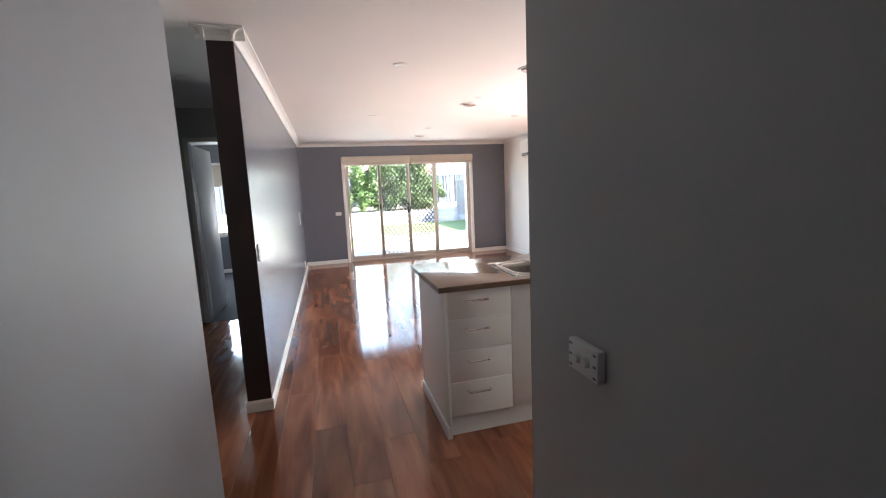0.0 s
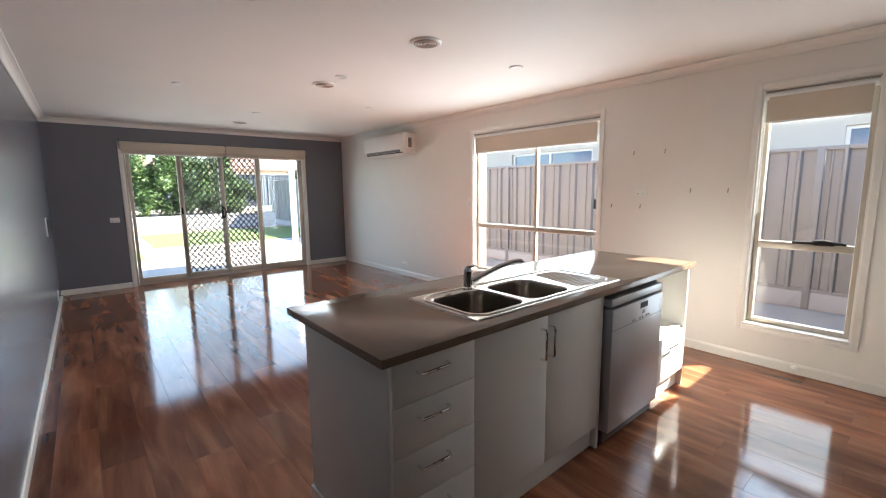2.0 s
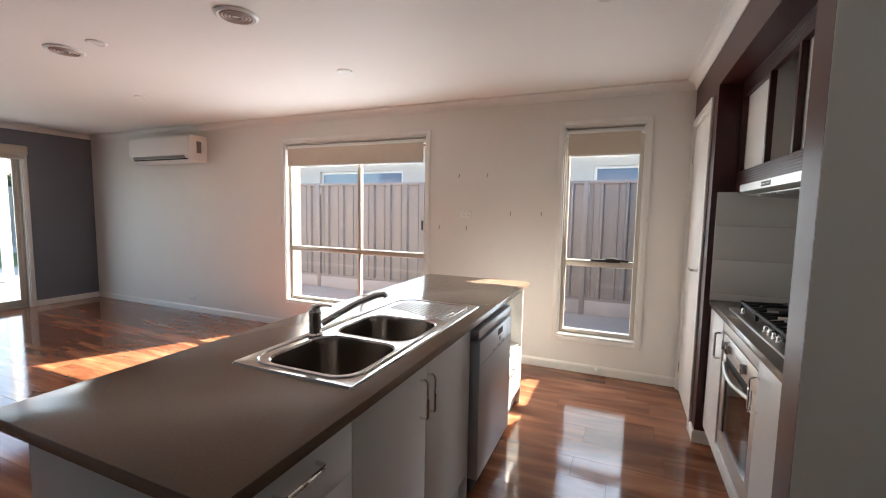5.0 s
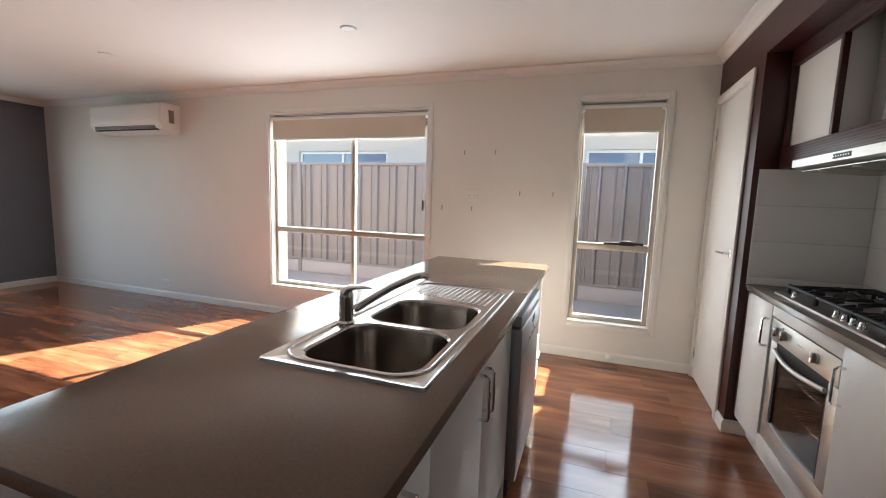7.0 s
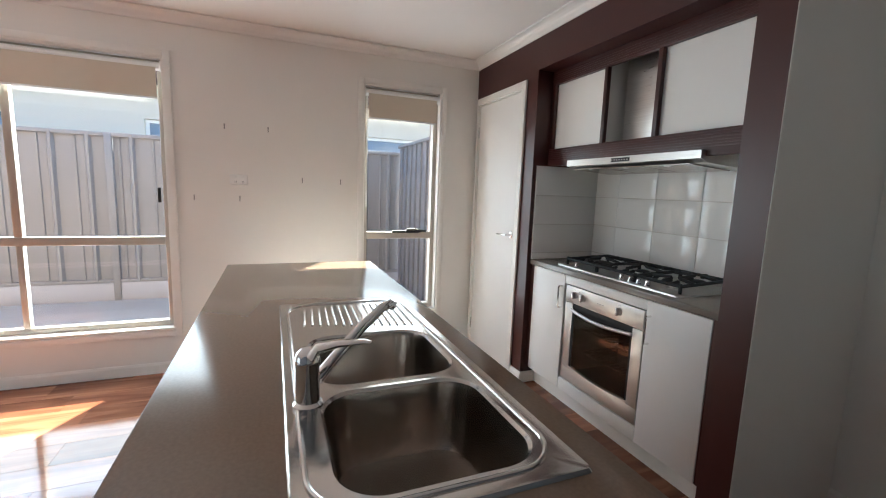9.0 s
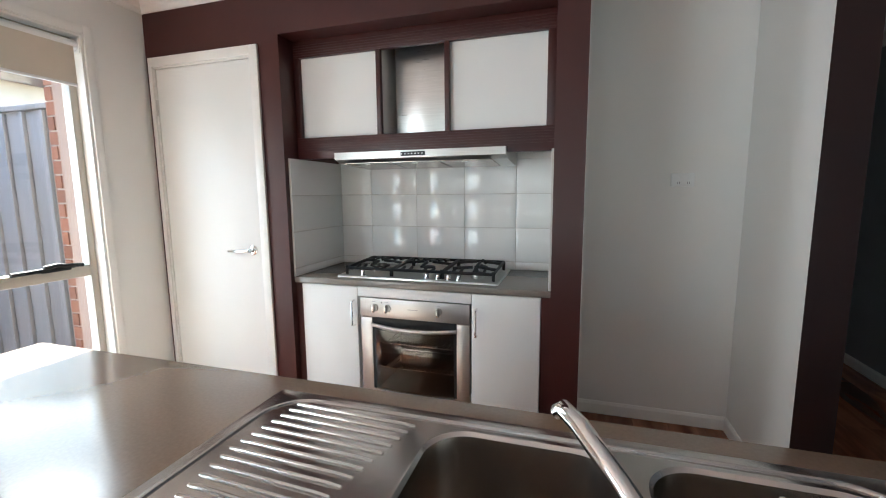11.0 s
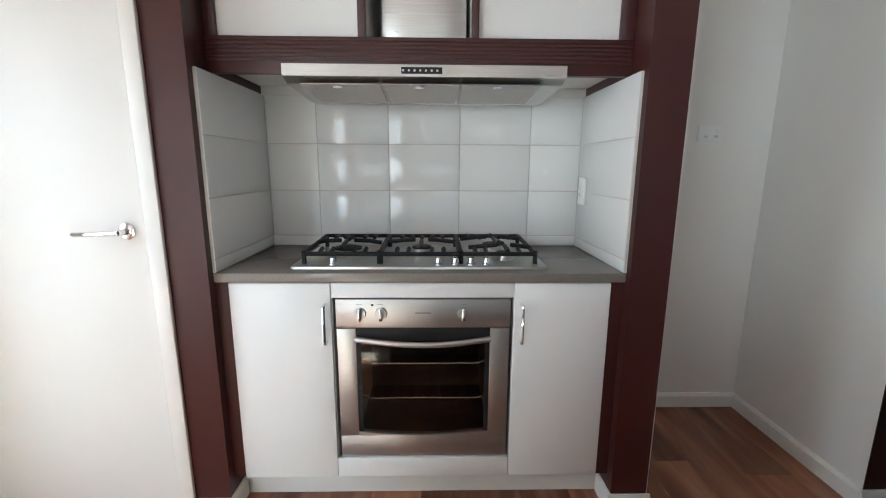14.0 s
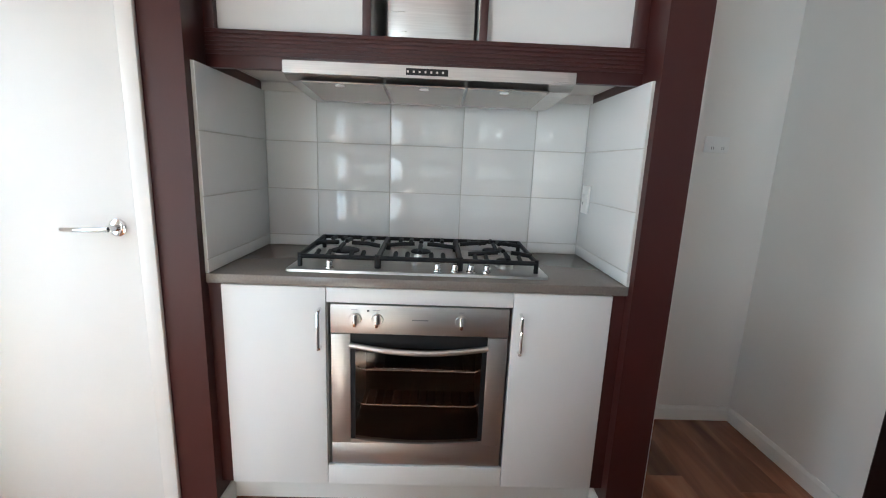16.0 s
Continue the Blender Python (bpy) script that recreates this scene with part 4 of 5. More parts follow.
boxes("divider", [(2.242, 0.665, 1.648, 2.258, MY0, NTOP - 0.002), (2.604, 0.665, 1.648, 2.620, MY0, NTOP - 0.002)], WHITE, bk)
boxes("side_lining", [(NX0 + 0.0015, 0.665, 1.648, NX0 + 0.014, MY0, NTOP - 0.002), (NX1 - 0.014, 0.665, 1.648, NX1 - 0.0015, MY0, NTOP - 0.002)], WHITE, bk)

# ---- sockets, switches, hooks ----


def wall_plate(name, at_, face, w, h, label, dots=2, group="power points"):
    """A white cover plate; face: 'x-', 'x+', 'y-' or 'y+', the way it looks."""
    s = thing(name, at_, label, name.replace("_", " "), group)
    x, y, z = at_
    sg = 1 if face[1] == "+" else -1
    o = 0.009 * sg

    def slab(u0, u1, z0, z1, d0, d1):
        if face[0] == "x":
            p, q = sorted((x + d0 * sg, x + d1 * sg))
            return (p, y + u0, z + z0, q, y + u1, z + z1)
        p, q = sorted((y + d0 * sg, y + d1 * sg))
        return (x + u0, p, z + z0, x + u1, q, z + z1)
    boxes("plate", [slab(-w / 2, w / 2, -h / 2, h / 2, 0.0005, 0.010)], PLASTIC, s, 0.003)
    boxes("rocker", [slab(-w * 0.32 + k * w * 0.42, -w * 0.32 + k * w * 0.42 + 0.014, 0.004, 0.024, 0.010, 0.014) for k in range(dots)], PLASTIC, s, 0.002)
    boxes("slot", [slab(-w * 0.3 + k * w * 0.42, -w * 0.3 + k * w * 0.42 + 0.003, -0.022, -0.010, 0.0095, 0.0104) for k in range(dots)] + [slab(-w * 0.22 + k * w * 0.42, -w * 0.22 + k * w * 0.42 + 0.003, -0.022, -0.010, 0.0095, 0.0104) for k in range(dots)], GREYPL, s)
    return s


wall_plate("power_point", (XE, 3.06, 1.375), "x-", 0.115, 0.072, "white double power point on a white wall")
wall_plate("power_point", (XE, 6.93, 0.19), "x-", 0.115, 0.072, "white double power point above the skirting")
wall_plate("power_point", (1.085, 0.505, 1.41), "y+", 0.115, 0.072, "white double power point in the fridge recess")
wall_plate("power_point", (NX0 + 0.012, 0.74, 1.15), "x+", 0.072, 0.115, "white power point on tiled splashback", 1)
wall_plate("light_switch", (XW, 3.15, 1.06), "x+", 0.072, 0.115, "white light switch on a dark grey wall", 2, "light switches")
hs_ = thing("dimmer_switch", (0.643, 0.915, 1.04), "thick white dimmer switch plate on the hall wall", "light switch")
boxes("plate", [(0.622, 0.861, 1.005, 0.6425, 0.969, 1.075)], PLASTIC, hs_, 0.003)
for q in (0.898, 0.930):
    lathe("dimmer_knob", (0.622, q, 1.04), [(0.012, 0.001), (0.012, -0.004), (0.009, -0.010), (0.001, -0.011)], PLASTIC, hs_, "x", 16)
boxes("marking", [(0.6212, q, z, 0.6222, q + 0.010, z + 0.005) for q in (0.866, 0.954) for z in (1.012, 1.037, 1.062)], GREYPL, hs_)
wall_plate("light_switch", (0.33, YN, 1.02), "y-", 0.115, 0.072, "white light switch beside the sliding door", 2, "light switches")
wall_plate("blind_hold", (XE, 5.37, 1.24), "x-", 0.03, 0.10, "white blind chain holder on the wall", 1, "blind holders")
for y, z in ((3.14, 1.735), (2.86, 1.735), (3.34, 1.24), (3.055, 1.24), (2.63, 1.385), (2.35, 1.385)):
    hk = thing("picture_hook", (XE, y, z), "small metal picture hook on a white wall", "hook", "picture hooks")
    tubes("wire", [[(XE - 0.001, y, z + 0.018), (XE - 0.006, y, z + 0.014), (XE - 0.006, y, z - 0.012), (XE - 0.014, y, z - 0.016), (XE - 0.016, y, z - 0.006)]], 0.003, GREYPL, hk, 6)
    boxes("nail_plate", [(XE - 0.004, y - 0.005, z + 0.004, XE - 0.0005, y + 0.005, z + 0.022)], STEEL, hk)
gb = thing("gas_bayonet", (XE, 1.82, 0.045), "white gas bayonet outlet on the skirting", "gas outlet")
lathe("body", (XE - 0.014, 1.82, 0.045), [(0.001, 0.0), (0.022, 0.0), (0.020, -0.012), (0.012, -0.016), (0.011, -0.04), (0.001, -0.041)], PLASTIC, gb, "x", 16)
th = thing("thermostat", (XW, 7.85, 1.03), "dark framed wall controller on a grey wall", "thermostat")
boxes("backplate", [(XW + 0.0005, 7.77, 0.93, XW + 0.012, 7.93, 1.14)], PLASTIC, th, 0.003)
boxes("frame", [(XW + 0.012, 7.775, 0.935, XW + 0.02, 7.925, 0.96), (XW + 0.012, 7.775, 1.11, XW + 0.02, 7.925, 1.135), (XW + 0.012, 7.775, 0.96, XW + 0.02, 7.80, 1.11), (XW + 0.012, 7.90, 0.96, XW + 0.02, 7.925, 1.11)], BLACK, th, 0.002)
cb = thing("aerial_cable", (XW + 0.05, 8.1, 0.1), "loose black cable hanging from a wall socket", "cable")
boxes("socket", [(XW + 0.0005, 8.06, 0.12, XW + 0.012, 8.14, 0.24)], PLASTIC, cb, 0.003)
tubes("cord", [[(XW + 0.01, 8.1, 0.18), (XW + 0.05, 8.1, 0.17), (XW + 0.10, 8.05, 0.11), (XW + 0.14, 8.0, 0.05), (XW + 0.2, 7.95, 0.006), (XW + 0.3, 7.98, 0.006)]], 0.004, BLACK, cb, 8)

# ---- split air conditioner ----
ac = thing("air_conditioner", (3.88, 7.1, 2.1), "white wall-mounted split system air conditioner", "air conditioner")
prof = [(XE - 0.001, 1.955), (XE - 0.12, 1.955), (XE - 0.21, 1.985), (XE - 0.245, 2.03), (XE - 0.245, 2.20), (XE - 0.23, 2.265), (XE - 0.21, 2.275), (XE - 0.001, 2.275)]
b_ = prism("body", prof, "y", 6.56, 7.72, PLASTIC, ac)
bv = b_.modifiers.new("soft", "BEVEL")
bv.width, bv.segments = 0.012, 3
boxes("front_panel", [(XE - 0.252, 6.575, 2.05, XE - 0.2455, 7.705, 2.245)], PLASTIC, ac, 0.004)
boxes("louvre", [(XE - 0.243, 6.66, 1.995, XE - 0.225, 7.64, 2.03)], GREYPL, ac, 0.004)
boxes("outlet", [(XE - 0.226, 6.64, 1.980, XE - 0.195, 7.66, 1.992)], BLACK, ac)
boxes("side_grille", [(XE - 0.15, 6.552, 2.06, XE - 0.09, 6.559, 2.2)], GREYPL, ac)

# ---- ceiling fittings ----
for x, y in ((1.91, 3.63), (1.87, 5.15), (1.87, 8.0)):
    v = thing("ceiling_vent", (x, y, CEILING), "round ceiling air vent with brown rings", "air vent", "ceiling vents")
    lathe("flange", (x, y, CEILING), [(0.085, -0.001), (0.112, -0.001), (0.110, -0.008), (0.098, -0.014), (0.085, -0.010)], PLASTIC, v)
    lathe("backing", (x, y, CEILING), [(0.086, -0.001), (0.086, -0.003), (0.001, -0.003)], VENTM, v)
    bm = bmesh.new()
    for r in (0.078, 0.060, 0.042, 0.024):
        add_tube(bm, [(x + r * math.cos(q * math.pi / 12), y + r * math.sin(q * math.pi / 12), CEILING - 0.010) for q in range(25)], 0.006, 6, flat=1.3)
    mesh_object("ring", bm, VENTM, v, True)
for x, y in ((0.765, 3.65), (2.875, 3.64), (1.87, 4.80), (0.79, 5.95), (2.83, 5.93), (1.83, 7.08), (2.40, 1.80), (-0.95, 4.2)):
    v = thing("downlight", (x, y, CEILING), "small round white ceiling downlight, switched off", "downlight", "ceiling downlights")
    lathe("trim_ring", (x, y, CEILING), [(0.03, -0.001), (0.056, -0.001), (0.055, -0.006), (0.045, -0.010), (0.03, -0.004)], PLASTIC, v)
    lathe("lens", (x, y, CEILING), [(0.0295, -0.001), (0.0295, -0.005), (0.001, -0.006)], PLASTIC, v)

# ---- bedroom beyond the passage ----
bd = thing("door_3", (-1.3, 5.62, 0), "white bedroom door standing open", "door", kind="structure")
boxes("leaf", [(-1.335, 5.63, 0.01, -1.30, 6.37, 2.04)], DOORW, bd, 0.002)
boxes("architrave", [(-1.36, 5.485, 0, -1.31, 5.4995, 2.11), (-0.56, 5.485, 0, -0.51, 5.4995, 2.11), (-1.31, 5.485, 2.06, -0.56, 5.4995, 2.11)], TRIM, bd, 0.002)
bw = thing("window_3", (-1.55, YN + 0.1, 0.75), "bedroom window with white frame and roller blind", "window", kind="structure")
boxes("frame", [(-2.2, YN + 0.06, 0.75, -2.16, YN + 0.11, 2.05), (-0.94, YN + 0.06, 0.75, -0.9, YN + 0.11, 2.05), (-2.16, YN + 0.06, 0.75, -0.94, YN + 0.11, 0.79), (-2.16, YN + 0.06, 2.01, -0.94, YN + 0.11, 2.05)], ALU, bw, 0.003)
boxes("architrave", [(-2.25, YN - 0.014, 0.70, -2.2, YN - 0.001, 2.1), (-0.9, YN - 0.014, 0.70, -0.85, YN - 0.001, 2.1), (-2.2, YN - 0.014, 2.05, -0.9, YN - 0.001, 2.1), (-2.2, YN - 0.03, 0.70, -0.9, YN - 0.001, 0.748)], TRIM, bw, 0.002)
boxes("blind", [(-2.18, YN + 0.02, 1.66, -0.92, YN + 0.024, 2.04)], BLIND, bw)
p = boxes("pane", [(-2.16, YN + 0.08, 0.79, -0.94, YN + 0.084, 2.01)], PANEGLASS, bw)
p.visible_shadow = False

# ---- outdoors ----
structure(boxes("ground", [(-400, -400, -0.5, 400, 400, -0.13)], SOIL), "dry bare ground", "ground")
structure(boxes("patio", [(-4, YN + 0.241, -0.13, 7.2, 12.4, -0.06)], CONC), "pale concrete patio slab", "patio")
structure(boxes("side_path", [(XE + 0.241, -6, -0.129, 6.55, YN + 0.24, -0.07)], CONC), "pale concrete path beside the house", "path")
structure(boxes("lawn", [(-6, 12.41, -0.13, 0.95, 14.2, -0.05), (1.35, 14.6, -0.13, 9.0, 19.0, -0.05)], GRASSM), "patchy green lawn", "lawn")
structure(boxes("garden_path", [(-8, 14.21, -0.13, 1.34, 20.6, -0.06), (0.96, 12.41, -0.13, 1.34, 14.2, -0.06), (1.35, 12.41, -0.13, 9.0, 14.59, -0.06)], CONC), "pale concrete garden path", "path")

rw = thing("retaining_wall", (2, 20.8, -0.13), "low grey sleeper retaining wall", "retaining wall")
for z in (0, 1, 2):
    for k in range(10):
        boxes("sleeper", [(-10 + k * 2.4, 20.7, -0.13 + z * 0.205, -7.61 + k * 2.4, 20.78, 0.07 + z * 0.205)], SLEEPER, rw, 0.006)
for z in (0, 1, 2):
    for k in range(4):
        boxes("sleeper", [(7.0, 11.2 + k * 2.4, -0.13 + z * 0.205, 7.08, 13.59 + k * 2.4, 0.07 + z * 0.205)], SLEEPER, rw, 0.006)
structure(boxes("garden_bed", [(-12, 20.8, -0.13, 14, 26, 0.42)], SOIL), "raised soil bed behind the retaining wall", "garden bed")

pv = thing("patio_post", (4.15, 12.1, -0.06), "white square patio post", "post")
boxes("shaft", [(4.09, 12.04, -0.06, 4.21, 12.16, 2.62)], TRIM, pv, 0.006)
boxes("foot_plate", [(4.07, 12.02, -0.06, 4.23, 12.18, -0.04)], STEEL, pv, 0.002)


def steel_fence(name, axis, line, a, b, z0, z1, mat, label, facing=-1):
    """Ribbed sheet panels between posts, with rails and a concrete plinth."""
    f = thing(name, (line, (a + b) / 2, z0) if axis == "y" else ((a + b) / 2, line, z0), label, "fence")
    pitch = 2.38

    def put(u, d, z):
        return (line + d, u, z) if axis == "y" else (u, line + d, z)
    s = a
    while s < b - 0.1:
        e = s + pitch
        bm = bmesh.new()
        pts, u = [], s + 0.04
        step = (pitch - 0.08) / 7
        for k in range(7):
            q = u + k * step
            pts += [(q, 0.0), (q + step * 0.36, 0.0), (q + step * 0.42, 0.04 * facing), (q + step * 0.50, 0.04 * facing), (q + step * 0.56, 0.0), (q + step * 0.78, 0.0), (q + step * 0.80, 0.014 * facing), (q + step * 0.84, 0.014 * facing), (q + step * 0.86, 0.0)]
        pts.append((e - 0.04, 0.0))
        lo, hi = [bm.verts.new(put(p, d, z0)) for p, d in pts], [bm.verts.new(put(p, d, z1)) for p, d in pts]
        lo2, hi2 = [bm.verts.new(put(p, d + 0.003 * -facing, z0)) for p, d in pts], [bm.verts.new(put(p, d + 0.003 * -facing, z1)) for p, d in pts]
        for i in range(len(pts) - 1):
            bm.faces.new((lo[i], lo[i + 1], hi[i + 1], hi[i]))
            bm.faces.new((lo2[i + 1], lo2[i], hi2[i], hi2[i + 1]))
            bm.faces.new((hi[i], hi[i + 1], hi2[i + 1], hi2[i]))
        mesh_object("panel", bm, mat, f)
        for c0, c1, d0, d1, zz0, zz1, nm, mm in ((s - 0.035, s + 0.035, -0.04, 0.04, -0.1, z1 + 0.01, "post", mat), (s + 0.036, e - 0.036, -0.034, 0.034, z1 - 0.04, z1 + 0.006, "rail", mat), (s + 0.036, e - 0.036, -0.034, 0.034, z0 - 0.01, z0 + 0.03, "rail", mat), (s + 0.036, e - 0.036, -0.03, 0.03, z0 - 0.23, z0 - 0.012, "plinth", SLEEPER)):
            if axis == "y":
                boxes(nm, [(line + d0, c0, zz0, line + d1, c1, zz1)], mm, f, 0.003)
            else:
                boxes(nm, [(c0, line + d0, zz0, c1, line + d1, zz1)], mm, f, 0.003)
        s = e
    return f


steel_fence("side_fence", "y", 6.6, -4.96, 20.5, 0.15, 1.86, FENCE, "grey ribbed steel boundary fence")
steel_fence("back_fence", "x", 25.6, -14, 16, 0.6, 2.3, FENCED, "dark blue-grey ribbed steel back fence")


gt = thing("side_gate", (5.6, 1.15, -0.07), "grey ribbed steel side gate between house and fence", "gate")
boxes("leaf", [(4.70, 1.14, -0.02, 6.54, 1.16, 1.95)], FENCE, gt, 0.003)
for k in range(9):
    boxes("rib", [(4.76 + k * 0.2, 1.161, 0.02, 4.79 + k * 0.2, 1.185, 1.91)], FENCE, gt, 0.003)
boxes("rail", [(4.70, 1.1605, 1.915, 6.54, 1.19, 1.95), (4.70, 1.1605, -0.02, 6.54, 1.19, 0.015)], FENCE, gt, 0.003)
boxes("post", [(4.665, 1.12, -0.07, 4.698, 1.18, 1.97)], FENCE, gt, 0.003)


def far_house(name, x0, y0, x1, y1, base, eave, ridge, windows, label, mat):
    """windows: (side, a, b, z0, z1) with side 'x-' or 'y-'."""
    h = thing(name, ((x0 + x1) / 2, (y0 + y1) / 2, base), label, "house")
    w = 0.2
    boxes("wall", wall_boxes("y", x0, x0 + w, y0, y1, base, eave, [q[1:] for q in windows if q[0] == "x-"]) + wall_boxes("x", y0, y0 + w, x0 + w, x1, base, eave, [q[1:] for q in windows if q[0] == "y-"])
          + [(x1 - w, y0 + w, base, x1, y1, eave), (x0 + w, y1 - w, base, x1 - w, y1, eave)], mat, h)
    o = 0.45
    bm = bmesh.new()
    cx, cy = (x0 + x1) / 2, (y0 + y1) / 2
    hx, hy = (x1 - x0) / 2 + o, (y1 - y0) / 2 + o
    k = min(hx, hy) * 0.95
    add_loft(bm, [[(cx - hx, cy - hy, eave), (cx + hx, cy - hy, eave), (cx + hx, cy + hy, eave), (cx - hx, cy + hy, eave)],
                  [(cx - hx, cy - hy, eave + 0.12), (cx + hx, cy - hy, eave + 0.12), (cx + hx, cy + hy, eave + 0.12), (cx - hx, cy + hy, eave + 0.12)],
                  [(cx - hx + k, cy - hy + k, ridge), (cx + hx - k, cy - hy + k, ridge), (cx + hx - k, cy + hy - k, ridge), (cx - hx + k, cy + hy - k, ridge)]])
    mesh_object("roof", bm, ROOF, h)
    for side, a, b, z0, z1 in windows:
        def s(u0, u1, za, zb, d0, d1):
            return (x0 + d0, u0, za, x0 + d1, u1, zb) if side == "x-" else (u0, y0 + d0, za, u1, y0 + d1, zb)
        wn_ = boxes("window", [s(a + 0.05, b - 0.05, z0 + 0.05, z1 - 0.05, 0.08, 0.09)], FARGLASS, h)
        m = (a + b) / 2
        boxes("frame", [s(a, a + 0.05, z0, z1, 0.05, 0.11), s(b - 0.05, b, z0, z1, 0.05, 0.11), s(a + 0.05, b - 0.05, z0, z0 + 0.05, 0.05, 0.11), s(a + 0.05, b - 0.05, z1 - 0.05, z1, 0.05, 0.11), s(m - 0.025, m + 0.025, z0 + 0.05, z1 - 0.05, 0.05, 0.11)], TRIM, wn_)
    return h


nh = far_house("neighbour_house", 8.3, -6, 16, 14, -0.13, 2.75, 5.2, [("x-", 0.4, 2.2, 1.3, 2.25), ("x-", 3.6, 4.6, 1.5, 2.25), ("x-", 6.1, 8.3, 1.2, 2.25)], "pale brick neighbouring house beyond the fence", RENDERW)
far_house("rear_house", -9, 33, 4.5, 44, 0, 2.9, 5.6, [("y-", -2.5, -0.5, 1.2, 2.3)], "cream house with a tiled roof behind the garden", RENDERW)
far_house("rear_house", 7, 35, 20, 45, 0, 2.9, 5.8, [("y-", 9.0, 11, 1.2, 2.3)], "cream house with a tiled roof behind the garden", RENDERW)


def shrub(name, x, y, z, height, spread, seed, label):
    """Tapered stem with limbs, and a crown of many small leaves in uneven clumps."""
    rnd = random.Random(seed)
    t = thing(name, (x, y, z), label, "tree", "garden trees")
    bm = bmesh.new()
    tips = []
    for k in range(9):
        ang = rnd.uniform(0, 6.28)
        lean = rnd.uniform(0.15, 0.9) * spread
        top = height * rnd.uniform(0.55, 1.0)
        mid = Vector((x + lean * 0.35 * math.cos(ang), y + lean * 0.35 * math.sin(ang), z + top * 0.45))
        end = Vector((x + lean * math.cos(ang), y + lean * math.sin(ang), z + top * 0.93))
        add_tube(bm, [(x, y, z - 0.05), mid, end], 0.03, 6, [0.055, 0.032, 0.008])
        tips += [mid.lerp(end, f) for f in (0.0, 0.25, 0.5, 0.75, 1.0)]
        for turn in (0.7, 1.9, 3.1, 4.4):
            tips.append(Vector((x + lean * math.cos(ang + turn), y + lean * math.sin(ang + turn), z + height * rnd.uniform(0.08, 0.5))))
    mesh_object("limbs", bm, BARK, t, True)
    verts, faces = [], []
    for c in tips:
        r = rnd.uniform(0.22, 0.42) * spread * 0.75
        for _ in range(190):
            d = Vector((rnd.gauss(0, 1), rnd.gauss(0, 1), rnd.gauss(0, 1))).normalized() * r * rnd.random() ** 0.45
            p = c + d
            a = Vector((rnd.gauss(0, 1), rnd.gauss(0, 1), rnd.gauss(0, 0.6))).normalized()
            b = a.cross(Vector((rnd.gauss(0, 1), rnd.gauss(0, 1), rnd.gauss(0, 1)))).normalized()
            ln, wd = rnd.uniform(0.05, 0.10), rnd.uniform(0.022, 0.04)
            i = len(verts)
            verts += [p - a * ln, p + b * wd, p + a * ln, p - b * wd]
            faces.append((i, i + 1, i + 2, i + 3))
    me = bpy.data.meshes.new("foliage")
    me.from_pydata([v - Vector((x, y, z)) for v in verts], [], faces)
    me.materials.append(LEAF)
    ob = new("foliage", me)
    ob.parent = t
    tagged(ob, kind="stuff")
    return t


for k, (x, y, hgt, sp) in enumerate(((1.9, 22.2, 2.9, 1.5), (3.6, 22.4, 3.4, 1.6), (5.2, 23.0, 2.8, 1.3), (8.9, 22.0, 3.0, 1.5), (-3.0, 23.5, 2.2, 1.2), (10.5, 19.5, 2.6, 1.4), (0.2, 23.0, 2.3, 1.1))):
    shrub("garden_tree", x, y, 0.42 if y > 20.8 else -0.13, hgt, sp, k + 3, "leafy green garden tree")

br = thing("brick_pier", (4.6, 1.2, -0.1), "red brick corner of the house beside the window", "brick wall")
boxes("core", [(XE + 0.245, 1.005, -0.07, 4.66, 1.325, 2.6)], MORTAR, br)
brick_mesh = None
for row in range(31):
    for k in range(7):
        z = -0.065 + row * 0.086
        u0 = XE + 0.245 + k * 0.24 - (0.12 if row % 2 else 0)
        a, b = max(XE + 0.247, u0), min(4.66, u0 + 0.23)
        if b - a > 0.03:
            boxes("brick", [(a, 1.326, z, b, 1.335, z + 0.076)], BRICKR, br, 0)

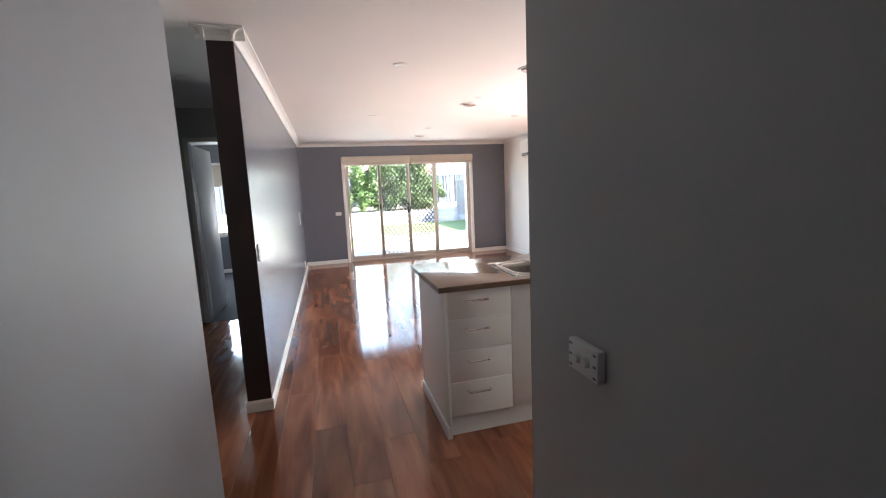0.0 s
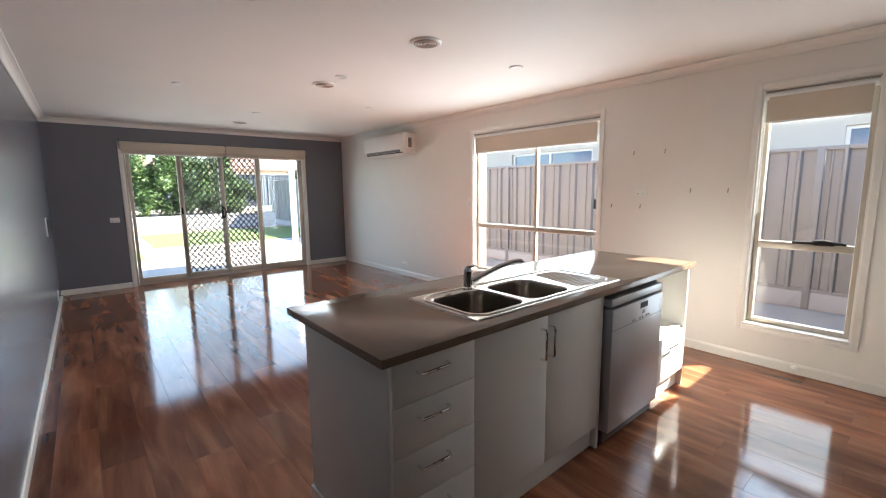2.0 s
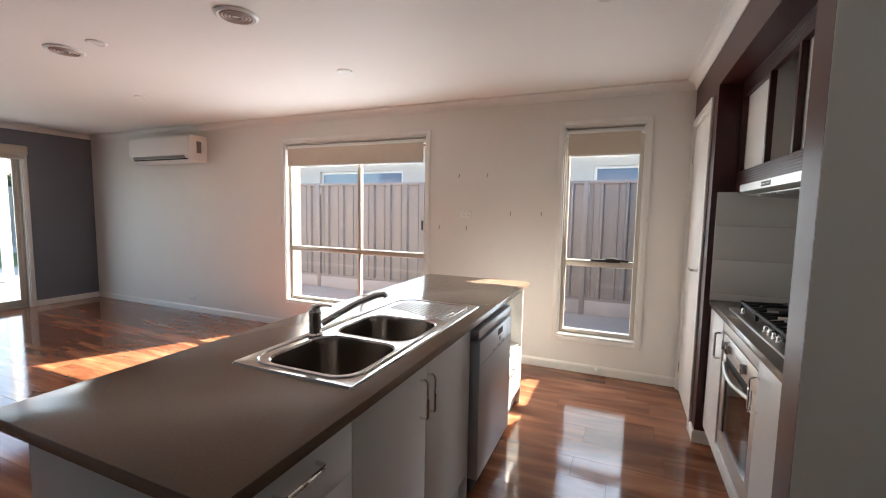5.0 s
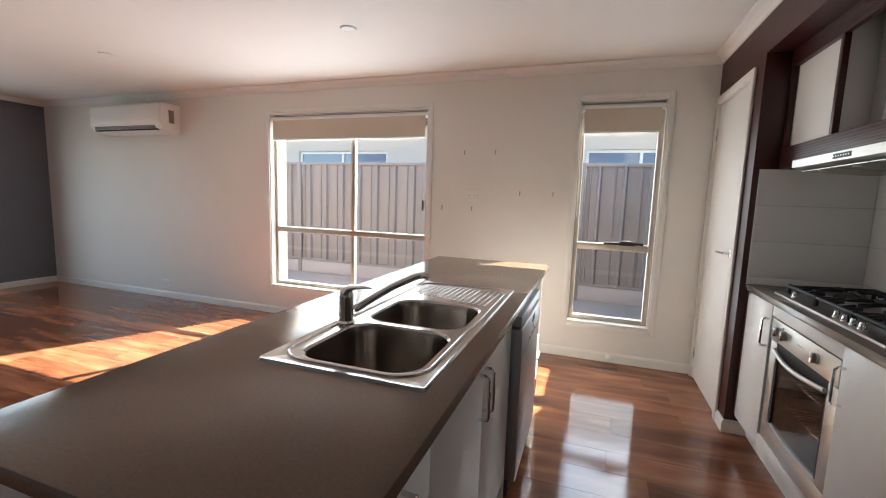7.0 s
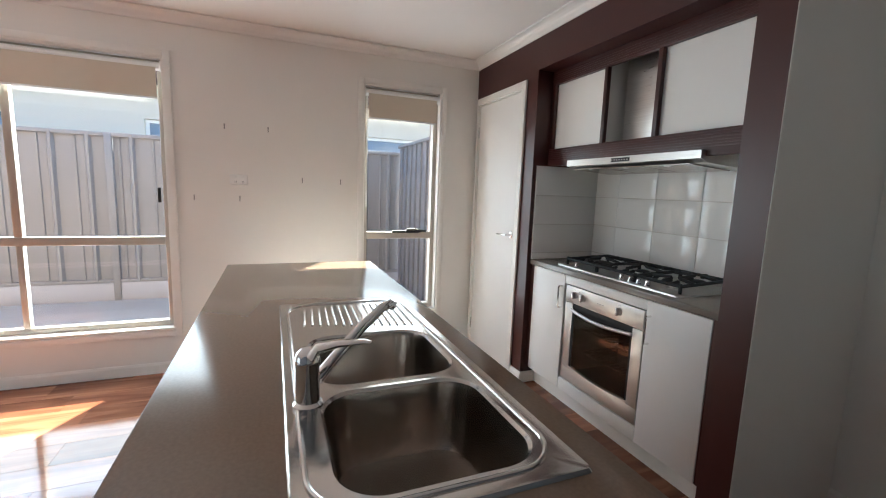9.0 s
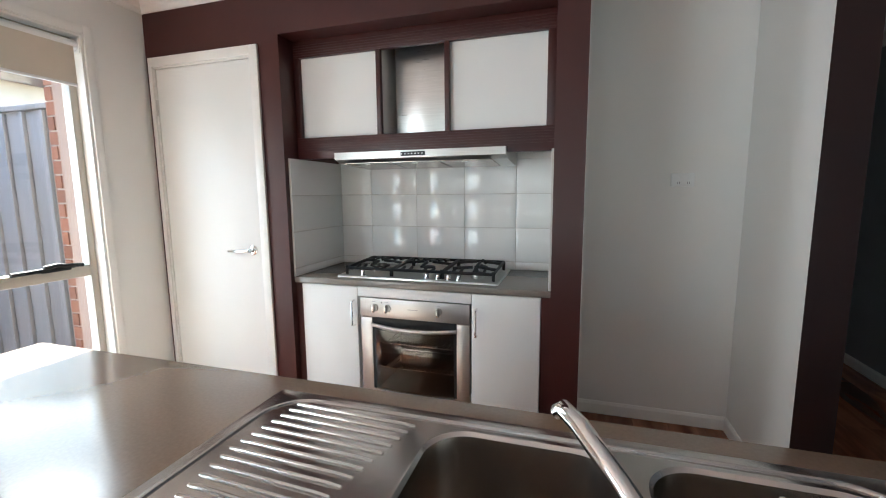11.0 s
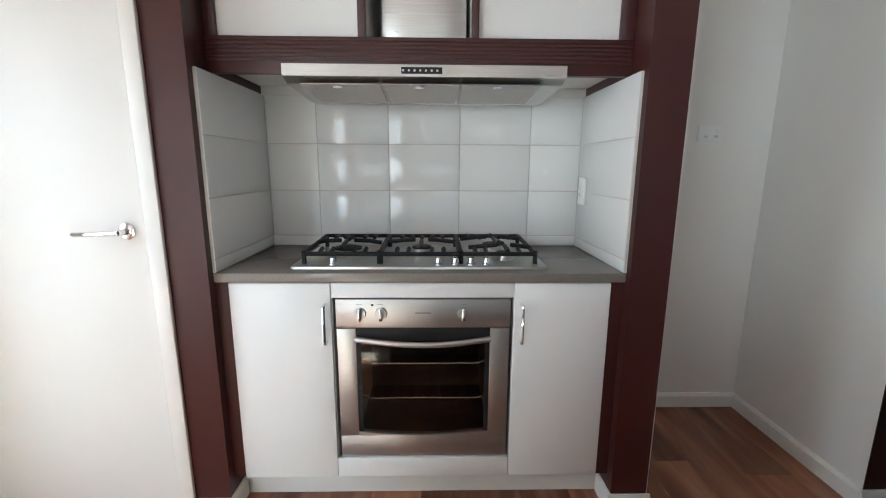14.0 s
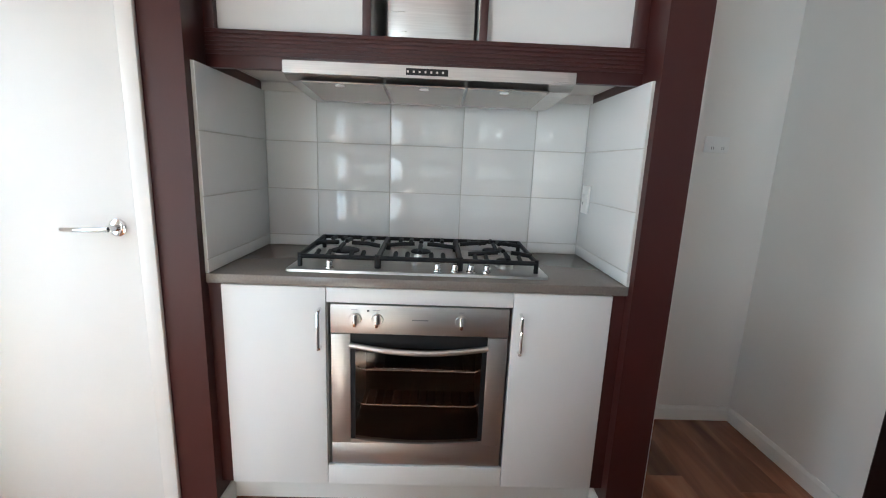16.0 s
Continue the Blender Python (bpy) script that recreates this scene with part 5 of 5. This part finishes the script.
# ---- splashback tiles ----
sp = thing("splashback", (2.42, 0.65, 0.9), "white glazed tile splashback round the cooktop", "splashback", kind="structure")
boxes("grout_bed", [(NX0 + 0.0005, 0.6455, 0.9, NX1 - 0.0005, 0.6555, 1.5395), (NX0 + 0.0005, 0.656, 0.9005, NX0 + 0.009, 1.176, 1.5395), (NX1 - 0.009, 0.656, 0.9005, NX1 - 0.0005, 1.176, 1.5395)], GROUT, sp)
TZS = [(0.902, 0.944), (0.947, 1.143), (1.146, 1.341), (1.344, 1.539)]
TXS = [NX0 + 0.010, 1.965, 2.271, 2.577, 2.884, NX1 - 0.010]
for z0, z1 in TZS:
    for a, b in zip(TXS, TXS[1:]):
        boxes("tile", [(a + 0.0015, 0.6555, z0, b - 0.0015, 0.6605, z1)], TILEM, sp, 0.001)
    for a, b in ((0.663, 1.176),):
        boxes("tile", [(NX0 + 0.009, a, z0, NX0 + 0.0125, b, z1)], TILEM, sp, 0.001)
        boxes("tile", [(NX1 - 0.0125, a, z0, NX1 - 0.009, b, z1)], TILEM, sp, 0.001)

# ---- floor planks ----
floor = structure(thing("floor", (0, 0, 0)), "glossy red-brown timber laminate plank floor", "floor")
PW, PL = 0.192, 1.21
plank_meshes = {}


def plank(x0, y0, x1, y1):
    key = (round(x1 - x0, 3), round(y1 - y0, 3))
    if key not in plank_meshes:
        bm = bmesh.new()
        add_box(bm, (0.0003, 0.0003, -0.011, key[0] - 0.0003, key[1] - 0.0003, 0.0))
        top = [e for e in bm.edges if all(v.co.z > -0.001 for v in e.verts)]
        bmesh.ops.bevel(bm, geom=top, offset=0.0006, segments=1, affect="EDGES")
        bmesh.ops.recalc_face_normals(bm, faces=bm.faces)
        me = bpy.data.meshes.new("plank")
        bm.to_mesh(me)
        bm.free()
        me.materials.append(PLANK)
        plank_meshes[key] = me
    ob = new("plank", plank_meshes[key])
    ob.parent = floor
    ob.location = (x0, y0, 0)


prnd = random.Random(5)
cols = int((XE + 1.41) / PW) + 1
for c in range(cols):
    x0, x1 = -1.41 + c * PW, min(XE - 0.001, -1.41 + (c + 1) * PW)
    if x1 - x0 < 0.01:
        continue
    xm = (x0 + x1) / 2
    lo, hi = 0.378, YN + 0.05
    if xm < -0.45:
        lo, hi = 2.07, 5.50
    elif xm < 0.66:
        lo = -1.6
    y = lo - prnd.random() * PL
    while y < hi:
        a, b = max(lo, y), min(hi, y + PL)
        if b - a > 0.02:
            plank(x0, a, x1, b)
        y += PL
